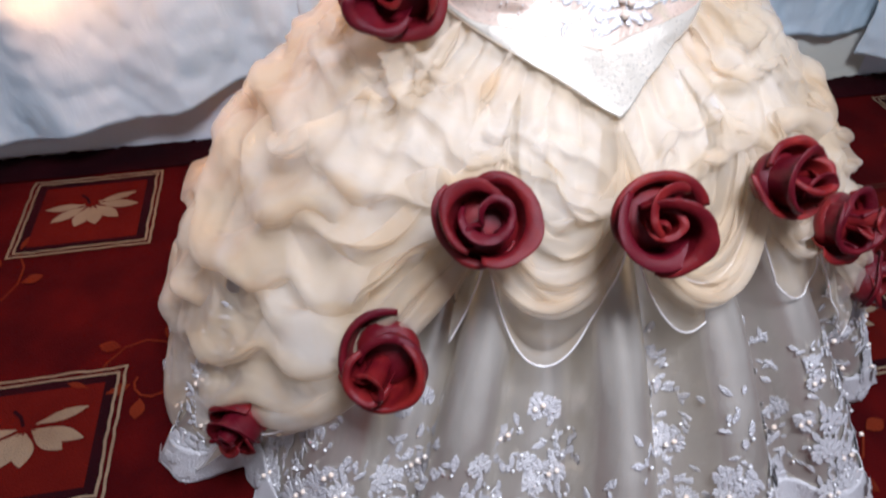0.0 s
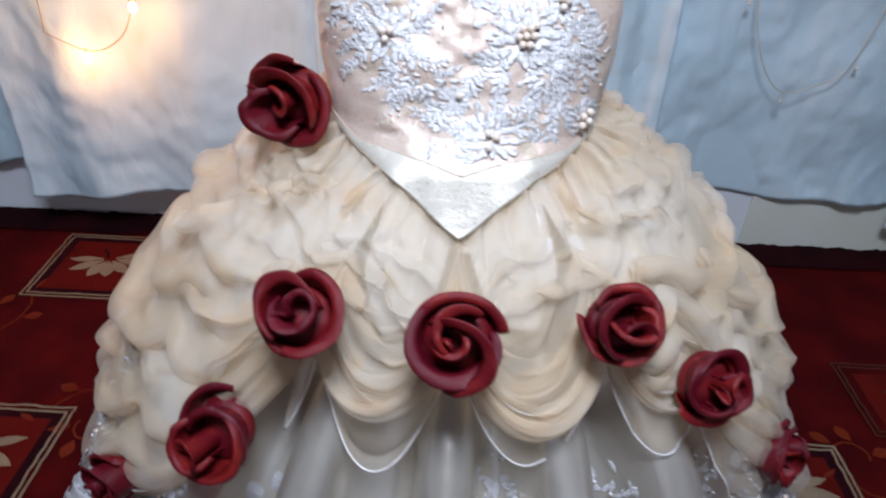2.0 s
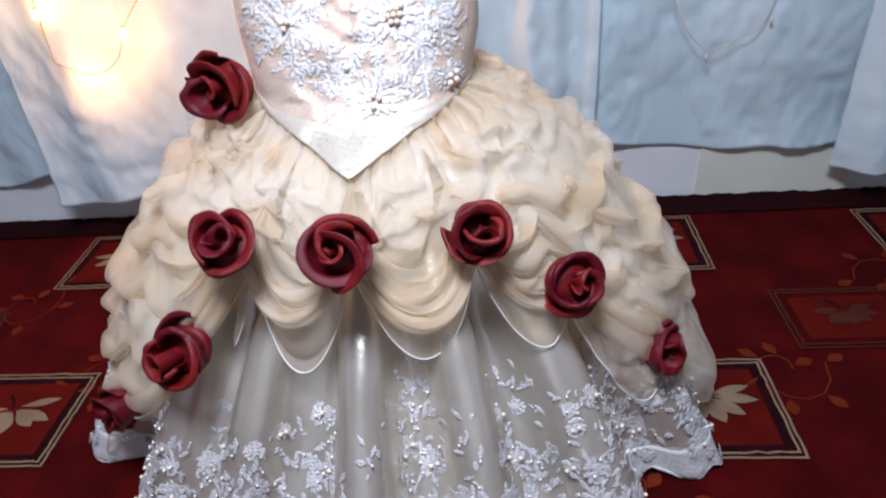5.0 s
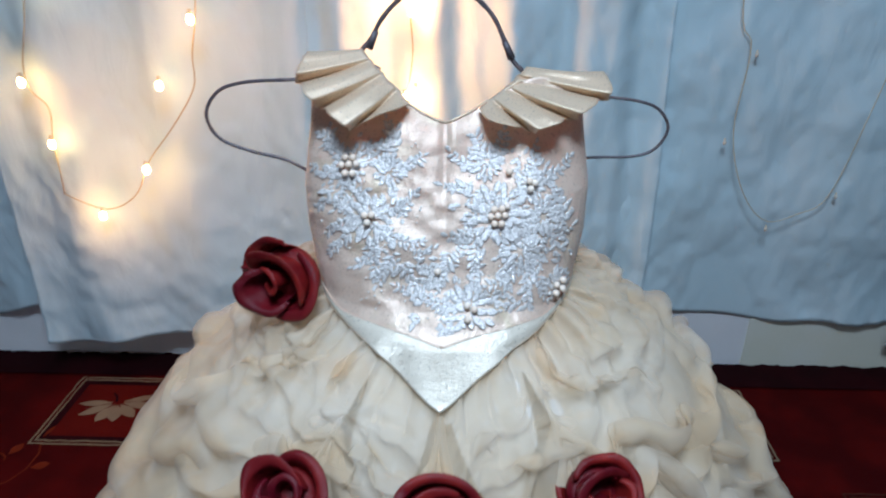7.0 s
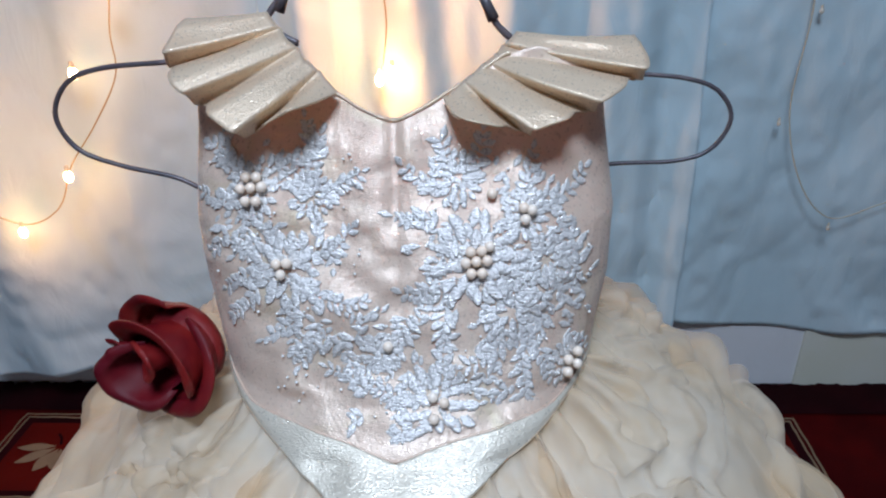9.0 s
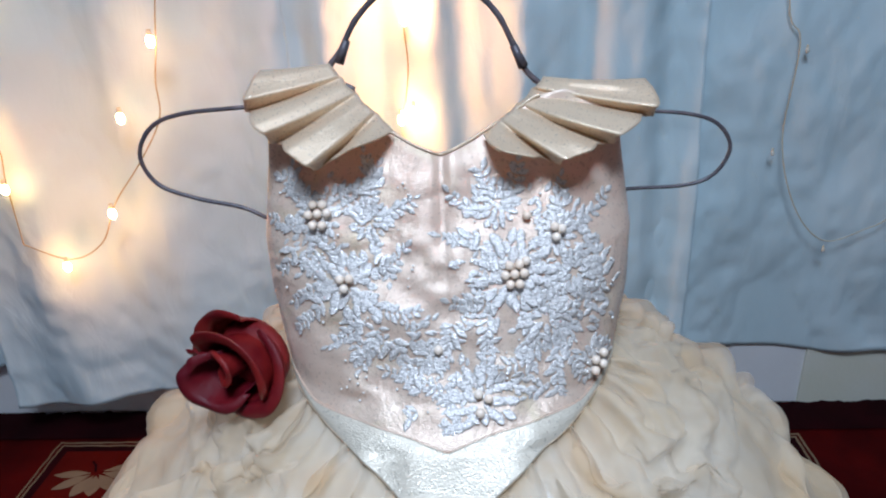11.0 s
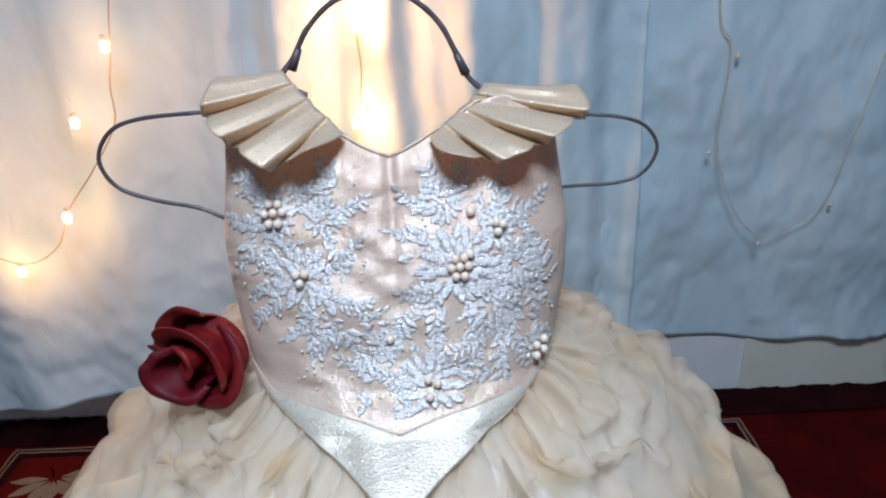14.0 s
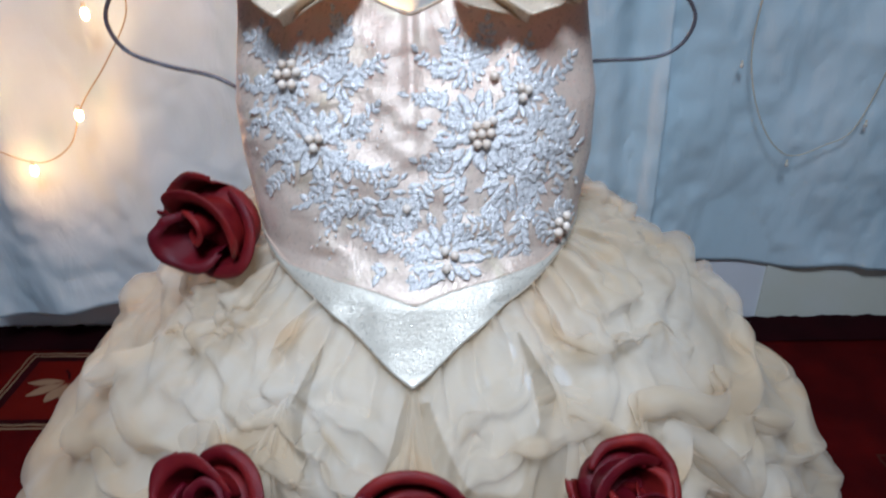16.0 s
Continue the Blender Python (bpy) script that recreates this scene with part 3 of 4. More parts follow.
def seam_ring(phi):
    """The waist seam: x, y, z at angles from the front."""
    r = radians(1) * phi
    x = 0.114 * np.sin(r)
    front = np.cos(r) > 0
    z = np.where(front, waist_drop(x) - 0.003, 0.484)
    y = np.where(front, np.minimum(bodice_front(x, waist_drop(x)) + 0.004, -0.012) * 1.0, 0.045 * np.abs(np.cos(r)))
    return x, y, z


# small stitches that pull the cloth in to the lining: angle, height
TACKS = []
pick = np.random.default_rng(5)
for tier, height in enumerate((0.426, 0.408)):
    for a in np.arange(-44 + 6 * tier, 48, 12.0):
        TACKS.append((a + pick.normal() * 2.0, height + 0.020 * abs(a) / 45 * (1 - tier) + pick.normal() * 0.004))
for a in np.arange(50, 132, 13.0):
    TACKS += [(a + pick.normal() * 3, 0.435 + pick.normal() * 0.008), (-a + pick.normal() * 3, 0.435 + pick.normal() * 0.008)]
for tier, height in enumerate((0.385, 0.335, 0.280, 0.225, 0.165, 0.105)):
    for a in np.arange(40 + 6 * (tier % 2), 130, 12.0):
        for way in (-1, 1):
            floor_ = np.interp(way * a, [t[0] for t in TIES], [t[1] for t in TIES]) + 0.03
            if height > floor_:
                TACKS.append((way * (a + pick.normal() * 2.5), height + pick.normal() * 0.010))


def tube_fold(q):
    """Narrow round ridges with wide, slack valleys between."""
    return (0.5 + 0.5 * np.sin(q)) ** 2.2 - 0.25


def drape(phi, steps):
    """Lets a wide, soft sheet fall from the waist seam, held by the rose ties and by small tacks, over the body below."""
    nr, nc = 96, phi.size
    ph = np.radians(phi)
    s = np.linspace(0, 1, nr)[:, None]
    sx, sy, sz = seam_ring(phi[None, :])
    side = side_share(phi)[None, :]
    low = swag(phi)[None, :]
    rho0 = np.hypot(sx, sy)
    z = sz + (low - sz) * s
    rad = over_radius(z, side) - over_radius(sz, side) * (1 - s) ** 1.5 + rho0 * (1 - s) ** 1.5
    X, Y = np.sin(ph)[None, :], -np.cos(ph)[None, :]
    bend_x = vnoise(X * 3, Y * 3, z * 6, 90)
    rad = rad + smooth01(0.0, 0.12, s) * (0.012 * vnoise(X * 6, Y * 6, z * 16 + bend_x, 92) + 0.010 * vnoise(X * 14 + bend_x, Y * 14, z * 44, 93))
    P = np.stack([X * rad, Y * rad, z], -1)
    blend = ((1 - s) ** 6)[..., None]
    P = P * (1 - blend) + np.stack(np.broadcast_arrays(sx, sy, z), -1) * blend
    along = np.linalg.norm(np.diff(P, axis=0), axis=2).sum(0)
    reach = along.copy()
    for k in range(1, 22):
        reach = np.maximum(reach, np.maximum(np.roll(along, k), np.roll(along, -k)))
    for _ in range(40):
        reach = (np.roll(reach, 1) + 2 * reach + np.roll(reach, -1)) / 4
    rest_v = np.repeat((reach / (nr - 1))[None, :], nr - 1, 0) * (1.08 + 0.42 * smooth01(0.02, 0.10, s[1:]) * smooth01(0.75, 0.30, s[1:]) + 0.20 * smooth01(35, 60, np.abs(phi))[None, :])
    step = np.radians(abs(phi[1] - phi[0]))
    rest_h = over_radius(z, side)[:, :-1] * step * (1.42 + 0.06 * s)
    rest_h = np.maximum(rest_h, 0.20 * step * 1.3)
    w = np.ones((nr, nc, 1))
    w[0] = 0
    w[:, :2] = 0
    w[:, -2:] = 0
    for k, (a, tz) in enumerate(TIES):
        j = int(np.argmin(np.abs(phi - a)))
        r = float(over_radius(np.array(tz), side_share(np.array(float(a))))) - 0.006
        for d in (-1, 0, 1):
            jj = min(max(j + d, 0), nc - 1)
            P[-1, jj] = (X[0, jj] * r, Y[0, jj] * r, tz)
            w[-1, jj] = 0
        # the gathering thread runs up from the tie
        if abs(a) < 120:
            for i in range(nr - 8, 26, -8):
                P[i, j] *= 0.985
                w[i, j] = 0
    for a, tz in TACKS:
        j = int(np.argmin(np.abs(phi - a)))
        i = int(np.argmin(np.abs(z[:, j] - tz)))
        r = float(over_radius(np.array(tz), side_share(np.array(float(a))))) - 0.012
        P[i:i + 2, j:j + 2] = (X[0, j] * r, Y[0, j] * r, tz)
        w[i:i + 2, j:j + 2] = 0

    def pull(A, B, wa, wb, rest, slack):
        d = B - A
        ln = np.sqrt((d * d).sum(-1, keepdims=True)) + 1e-9
        off = (ln - rest[..., None]) / ln
        off = np.where(off < 0, off * slack, off) / np.maximum(wa + wb, 1e-6)
        d = d * off
        A += d * wa
        B -= d * wb

    def stiffen(axis, hop, k, rest):
        A, B = (P[:-hop], P[hop:]) if axis == 0 else (P[:, :-hop], P[:, hop:])
        wa, wb = (w[:-hop], w[hop:]) if axis == 0 else (w[:, :-hop], w[:, hop:])
        d = B - A
        ln = np.sqrt((d * d).sum(-1, keepdims=True)) + 1e-9
        off = np.minimum((ln - rest[..., None]) / ln, 0) * k * 0.5
        d = d * off
        move = np.zeros_like(P)
        if axis == 0:
            move[:-hop] += d * wa
            move[hop:] -= d * wb
        else:
            move[:, :-hop] += d * wa
            move[:, hop:] -= d * wb
        P[:] = P + move

    V = np.zeros_like(P)
    long_v, long_h = rest_v[:-3] * 4 * 0.80, rest_h[:, :-3] * 4 * 0.82
    for n in range(steps):
        old = P.copy()
        hold = 1.0 if n < steps * 0.8 else 0.6
        V[..., 2] -= 0.00010
        V[..., 0] += 0.00009 * X * hold
        V[..., 1] += 0.00009 * Y * hold
        P += V * w
        for _ in range(4):
            for o in (0, 1):
                m = (nr - o) // 2 * 2
                pull(P[o:o + m:2], P[o + 1:o + m:2], w[o:o + m:2], w[o + 1:o + m:2], rest_v[o:o + m:2], 0.35)
                m = (nc - o) // 2 * 2
                pull(P[:, o:o + m:2], P[:, o + 1:o + m:2], w[:, o:o + m:2], w[:, o + 1:o + m:2], rest_h[:, o:o + m:2], 0.35)
        stiffen(0, 4, 0.16, long_v)
        stiffen(1, 4, 0.16, long_h)
        r = np.hypot(P[..., 0], P[..., 1]) + 1e-9
        zz = P[..., 2]
        turn = np.degrees(np.arctan2(P[..., 0], -P[..., 1]))
        body = over_radius(zz, side_share(turn))
        least, most = body - 0.014, body + 0.024
        want = np.where(r < least, least, np.where(r > most, r + 0.3 * (most - r), r))
        want[:6] = r[:6]
        k = (want / r)[..., None]
        k = np.where(w > 0, k, 1)
        P[..., :2] *= k
        P[..., 2] = np.maximum(P[..., 2], 0.006)
        V = (P - old) * 0.93
        pace = np.sqrt((V * V).sum(-1, keepdims=True))
        V *= np.minimum(1, 0.004 / np.maximum(pace, 1e-9))
    return P


def finer(P):
    """Twice as many points each way, along smooth curves."""
    for axis in (0, 1):
        Q = np.moveaxis(P, axis, 0)
        E = np.concatenate([2 * Q[:1] - Q[1:2], Q, 2 * Q[-1:] - Q[-2:-1]])
        mid = (9 * (E[1:-2] + E[2:-1]) - E[:-3] - E[3:]) / 16
        out = np.empty((2 * len(Q) - 1, *Q.shape[1:]))
        out[0::2], out[1::2] = Q, mid
        P = np.moveaxis(out, 0, axis)
    return P


fall = drape(np.linspace(-180, 180, 401), 220)
for _ in range(2):
    fall[1:-1] = (fall[:-2] + 2 * fall[1:-1] + fall[2:]) / 4
    fall[:, 1:-1] = (fall[:, :-2] + 2 * fall[:, 1:-1] + fall[:, 2:]) / 4
cloth = finer(fall)


def crumple(P, seed=0, gain=1.0, inward=0.0):
    """Festoon folds, cross folds and waist gathers of the upper part, leaning downhill."""
    du, dv = np.gradient(P, axis=0), np.gradient(P, axis=1)
    n = np.cross(dv, du)
    n /= np.linalg.norm(n, axis=2, keepdims=True) + 1e-12
    n *= np.sign((n[..., :2] * P[..., :2]).sum(-1, keepdims=True) + 0.3 * n[..., 2:])
    for _ in range(6):
        n[1:-1] = (n[:-2] + 2 * n[1:-1] + n[2:]) / 4
        n[:, 1:-1] = (n[:, :-2] + 2 * n[:, 1:-1] + n[:, 2:]) / 4
    phi = np.degrees(np.arctan2(P[..., 0], -P[..., 1]))
    X, Y, z = P[..., 0] * 4, P[..., 1] * 4, P[..., 2]
    run = np.cumsum(np.concatenate([np.zeros((1, P.shape[1])), np.linalg.norm(np.diff(P, axis=0), axis=2)]), axis=0)
    bx, by = vnoise(X * 3, Y * 3, z * 9, 90 + seed), vnoise(X * 6, Y * 6, z * 20, 91 + seed)
    sag = 0 * phi
    for (p, _), (q, _) in zip(TIES, TIES[1:]):
        sag = sag + np.where((phi >= p) & (phi < q), np.sin(math.pi * np.clip((phi - p) / (q - p), 0, 1)), 0)
    patch = smooth01(-0.30, 0.30, vnoise(X * 5, Y * 5, z * 14, 95 + seed))
    h = 0.013 * tube_fold((run - 0.014 * sag) * 190 + 3.0 * bx + 1.6 * by) * (0.25 + 0.75 * patch) * smooth01(0.02, 0.05, run)
    h = h + 0.011 * tube_fold(phi * 0.17 + run * 95 + 2.6 * by) * (1 - 0.8 * patch) * smooth01(0.015, 0.05, run)
    h = h + 0.005 * tube_fold(-phi * 0.30 + run * 120 + 2.8 * bx) * smooth01(0.02, 0.06, run)
    h = h + 0.009 * (ridge(phi * 0.40 + 1.2 * by, 0.9) - 0.5) * smooth01(0.11, 0.03, run)
    tie = np.interp(phi, [t[0] for t in TIES], [t[1] for t in TIES])
    keep = smooth01(0.0, 0.016, run) * np.maximum(smooth01(0.17, 0.09, run), 0.22 * smooth01(50, 70, np.abs(phi)))
    keep = keep * smooth01(-0.06, 0.0, z - tie)
    h = ((h - 0.002) * keep * gain)[..., None]
    down = du / (np.linalg.norm(du, axis=2, keepdims=True) + 1e-12)
    return P + h * n + 0.5 * np.abs(h) * down - inward * smooth01(0.0, 0.03, run)[..., None] * n


inner = crumple(cloth, 40, 0.8, 0.007)[:-12]
cloth = crumple(cloth)
over = link("overskirt", cloth.reshape(-1, 3), grid_faces(cloth.shape[0], cloth.shape[1]), organza, dress, "draped cream organza overskirt gathered in swags")
link("overskirt_underlayer", inner.reshape(-1, 3), grid_faces(inner.shape[0], inner.shape[1]), organza, dress, "second sheer organza layer with its own folds")
# ivory lining under the overskirt, with plain upright folds
lp_ = np.linspace(-180, 180, 361)[None, :]
ls_ = np.linspace(0, 1, 50)[:, None]
lx, ly, lz = seam_ring(lp_)
zl = lz + (np.minimum(swag(lp_) + 0.075, lz - 0.02) - lz) * ls_
rl = over_radius(zl, side_share(lp_)) - 0.034 + 0.004 * np.sin(np.radians(lp_) * 41 + 3 * vnoise(lp_ * 0.05, zl * 9, 0, 97)) * smooth01(0, 0.3, ls_)
rl = rl * (1 - (1 - ls_) ** 5) + (np.hypot(lx, ly) - 0.003) * (1 - ls_) ** 5
al = np.radians(lp_)
link("lining", np.stack([np.sin(al) * rl, -np.cos(al) * rl, zl], -1).reshape(-1, 3), grid_faces(50, 361), lining, dress, "ivory lining under the organza")
# stitched edge of the swags
tube("swag_hem", [tuple(p) for p in cloth[-1][::3]], 0.0009, hem_mat, dress, "glossy rolled organza hem", sides=6, steps=2)

# second layer of swags showing below the first in front
phi2 = np.linspace(-30, 66, 300)[None, :]
s2 = np.linspace(0, 1, 40)[:, None]
low2 = swag(phi2) - 0.010 - 0.014 * np.sin(np.radians(phi2 * 5)) ** 2
top2 = swag(phi2) + 0.06
zz = top2 + (low2 - top2) * s2
r2 = over_radius(zz, side_share(phi2)) - 0.010 + 0.006 * (ridge((zz - low2) * 75 + 1.5 * vnoise(phi2 * 0.1, zz * 20, 0, 120), 0.8) - 0.5)
layer = link("under_swag", np.stack([np.sin(np.radians(phi2)) * r2, -np.cos(np.radians(phi2)) * r2, zz], -1).reshape(-1, 3), grid_faces(40, 300), organza, dress, "second sheer organza swag layer")
edge2 = np.stack([np.sin(np.radians(phi2[0])) * r2[-1], -np.cos(np.radians(phi2[0])) * r2[-1], zz[-1]], -1)
tube("swag_hem", [tuple(p) for p in edge2[::3]], 0.0009, hem_mat, dress, sides=6, steps=2)

# ---- underskirt ----
NF = 16


def under_point(phi, z):
    """Surface of the satin underskirt, hanging in deep upright folds."""
    side = side_share(phi)
    front = np.interp(z, [0.0, 0.10, 0.20, 0.30, 0.42], [0.398, 0.344, 0.284, 0.218, 0.140])
    flank = np.interp(z, [0.0, 0.10, 0.26, 0.42], [0.402, 0.366, 0.295, 0.150])
    w = 0.35 * vnoise(np.sin(np.radians(phi)) * 2.5, np.cos(np.radians(phi)) * 2.5, z * 2.0, 130)
    fold = np.cos(np.radians(phi) * NF + 5 * w)
    depth = 0.052 * smooth01(0.40, 0.24, z) * (0.75 + 0.5 * vnoise(np.radians(phi) * 2.2, z * 3, 0, 133))
    r = front + (flank - front) * side + depth * (np.sign(fold) * np.abs(fold) ** 0.45) * 0.8 + 0.006 * vnoise(phi * 0.12, z * 9, 1.0, 131) * smooth01(0.4, 0.2, z)
    return np.sin(np.radians(phi)) * r, -np.cos(np.radians(phi)) * r, z + 0 * r


pu = np.linspace(-180, 180, 540, endpoint=False)[None, :]
zu = np.linspace(0.42, 0.030, 80)[:, None]
ux, uy, uz = under_point(pu, zu + 0 * pu)
under = link("underskirt", np.stack([ux, uy, uz], -1).reshape(-1, 3), grid_faces(80, 540, True), under_satin, dress, "silver-beige satin underskirt in deep folds")
# scalloped lace hem standing a little proud
sc = np.linspace(-180, 180, 1080, endpoint=False)
scal = np.abs(np.sin(np.radians(sc) * 33)) ** 0.6
rows_ = []
for i in range(8):
    u_ = i / 7
    zr = 0.046 - (0.030 + 0.012 * scal) * u_
    hx, hy, hz = under_point(sc, np.maximum(zr, 0.0))
    k = 1.010 + 0.006 * u_ ** 2 + 0.008 * np.sin(np.radians(sc) * 66) * u_
    rows_.append(np.stack([hx * k, hy * k, np.maximum(zr, 0.004)], -1))
lace_hem = link("lace_hem", np.concatenate(rows_), grid_faces(8, 1080, True), white_lace, dress, "scalloped white lace hem")
sheet_thick(lace_hem, 0.0012)
tube("hem_cord", [tuple(p) for p in rows_[-1][::4]] + [tuple(rows_[-1][0])], 0.0018, white_lace, dress, sides=6, steps=2)


# ---- lace motifs ----
def leaf_mesh(name, length, width, seed, mat):
    """A padded embroidered leaf lying in x, z with ribs across it; front is -y."""
    rng = np.random.default_rng(seed % 9973)
    n, m = 13, 5
    verts, faces = [], []
    for i in range(n):
        u = i / (n - 1)
        w = width / 2 * max(math.sin(math.pi * (0.04 + 0.92 * u)) ** 0.75, 0.12) * (1 + 0.10 * rng.normal())
        for j in range(m):
            q = -1 + 2 * j / (m - 1)
            dome = (1 - q * q) * 0.00022 + 0.00016 * (1 - q ** 4) * math.cos(i * 3.14)
            verts.append((q * w * (1 + 0.14 * math.cos(i * 3.14)) + 0.08 * length * math.sin(u * 2), -dome - 0.00012, u * length))
    faces = grid_faces(n, m)
    k = len(verts)
    rim = [i * m for i in range(n)] + [(n - 1) * m + j for j in range(1, m)] + [i * m + m - 1 for i in range(n - 2, -1, -1)] + list(range(m - 2, 0, -1))
    for i in rim:
        x, y, z = verts[i]
        verts.append((x * 0.98, 0.0003, z))
    for a in range(len(rim)):
        b = (a + 1) % len(rim)
        faces.append((rim[a], rim[b], k + b, k + a))
    me = bpy.data.meshes.new(name)
    me.from_pydata(verts, [], faces)
    me.polygons.foreach_set("use_smooth", [True] * len(me.polygons))
    me.materials.append(mat.m)
    return me


SILVER_LEAVES = [leaf_mesh("leaf", ln, wd, 200 + i, silver) for i, (ln, wd) in enumerate(((0.0098, 0.0048), (0.0084, 0.0052), (0.0112, 0.0045), (0.0068, 0.0046)))]
WHITE_LEAVES = [leaf_mesh("leaf", ln, wd, 300 + i, white_lace) for i, (ln, wd) in enumerate(((0.020, 0.009), (0.016, 0.010), (0.024, 0.008)))]


def sphere_mesh(name, r, mat, seg=14):
    bm = bmesh.new()
    bmesh.ops.create_uvsphere(bm, u_segments=seg, v_segments=seg * 2 // 3, radius=r)
    me = bpy.data.meshes.new(name)
    bm.to_mesh(me)
    bm.free()
    me.polygons.foreach_set("use_smooth", [True] * len(me.polygons))
    me.materials.append(mat.m)
    return me


PEARL = sphere_mesh("pearl", 0.0031, pearl_mat)
BEAD = sphere_mesh("bead", 0.0016, bead_mat, 8)


def put(name, me, at, normal, turn, parent, size=1.0):
    """Lays a piece on a surface: its -y along the normal, turned about it."""
    n = Vector(normal).normalized()
    q = Vector((0, -1, 0)).rotation_difference(n).to_matrix().to_4x4()
    ob = new(name, me)
    ob.parent = parent
    ob.matrix_basis = Matrix.Translation(at) @ q @ Matrix.Rotation(turn, 4, "Y") @ Matrix.Scale(size, 4)
    return ob


def front_at(x, z):
    e = 0.002
    y = float(bodice_front(x, z))
    nx_ = float(bodice_front(x + e, z) - bodice_front(x - e, z)) / (2 * e)
    nz_ = float(bodice_front(x, z + e) - bodice_front(x, z - e)) / (2 * e)
    return Vector((x, y - 0.0004, z)), Vector((nx_, -1, nz_)).normalized()


def joined(name, pieces, mat, parent):
    """One mesh of several laid pieces: (mesh, matrix) each."""
    verts, faces = [], []
    for me, m in pieces:
        k = len(verts)
        verts += [m @ v.co for v in me.vertices]
        faces += [tuple(k + i for i in p.vertices) for p in me.polygons]
    return link(name, verts, faces, mat, parent)


def laid(at, normal, turn, size=1.0):
    q = Vector((0, -1, 0)).rotation_difference(Vector(normal).normalized()).to_matrix().to_4x4()
    return Matrix.Translation(at) @ q @ Matrix.Rotation(turn, 4, "Y") @ Matrix.Scale(size, 4)


def on_bodice(x, z):
    return abs(x) < bodice_half(z) * 0.965 and band_top(x) + 0.008 < z < neck_line(x) - 0.022


def sprig(x, z, angle, length, bend):
    """A curved stem with paired leaflets, embroidered on the bodice."""
    pieces, a, px_, pz_ = [], angle, x, z
    n = max(int(length / 0.0036), 4)
    for i in range(n):
        a += bend / n
        px_, pz_ = px_ + math.cos(a) * length / n, pz_ + math.sin(a) * length / n
        for sidew in (-1, 1) if i < n - 1 else (0,):
            if on_bodice(px_, pz_) and rng.random() < 0.92:
                at, nn = front_at(px_, pz_)
                pieces.append((SILVER_LEAVES[int(rng.integers(4))], laid(at + nn * rng.uniform(0, 0.0004), nn, math.pi / 2 - a + sidew * rng.uniform(0.55, 1.15), rng.uniform(0.7, 1.1) * (1 - 0.3 * i / n))))
    if pieces:
        joined("lace_sprig", pieces, silver, dress)


def blossom(x, z, size):
    """Two rings of stitched petals."""
    pieces = []
    for ring_, count in ((0.0030, 7), (0.0068, 11), (0.0105, 15)):
        for i in range(count):
            a = 2 * math.pi * (i + 0.3 * rng.random()) / count
            qx, qz = x + size * ring_ * math.cos(a), z + size * ring_ * math.sin(a)
            if on_bodice(qx, qz):
                at, nn = front_at(qx, qz)
                pieces.append((SILVER_LEAVES[1], laid(at + nn * 0.0005, nn, math.pi / 2 - a + rng.normal() * 0.25, size * rng.uniform(0.75, 1.0))))
    if pieces:
        joined("lace_flower", pieces, silver, dress)


rng = np.random.default_rng(21)
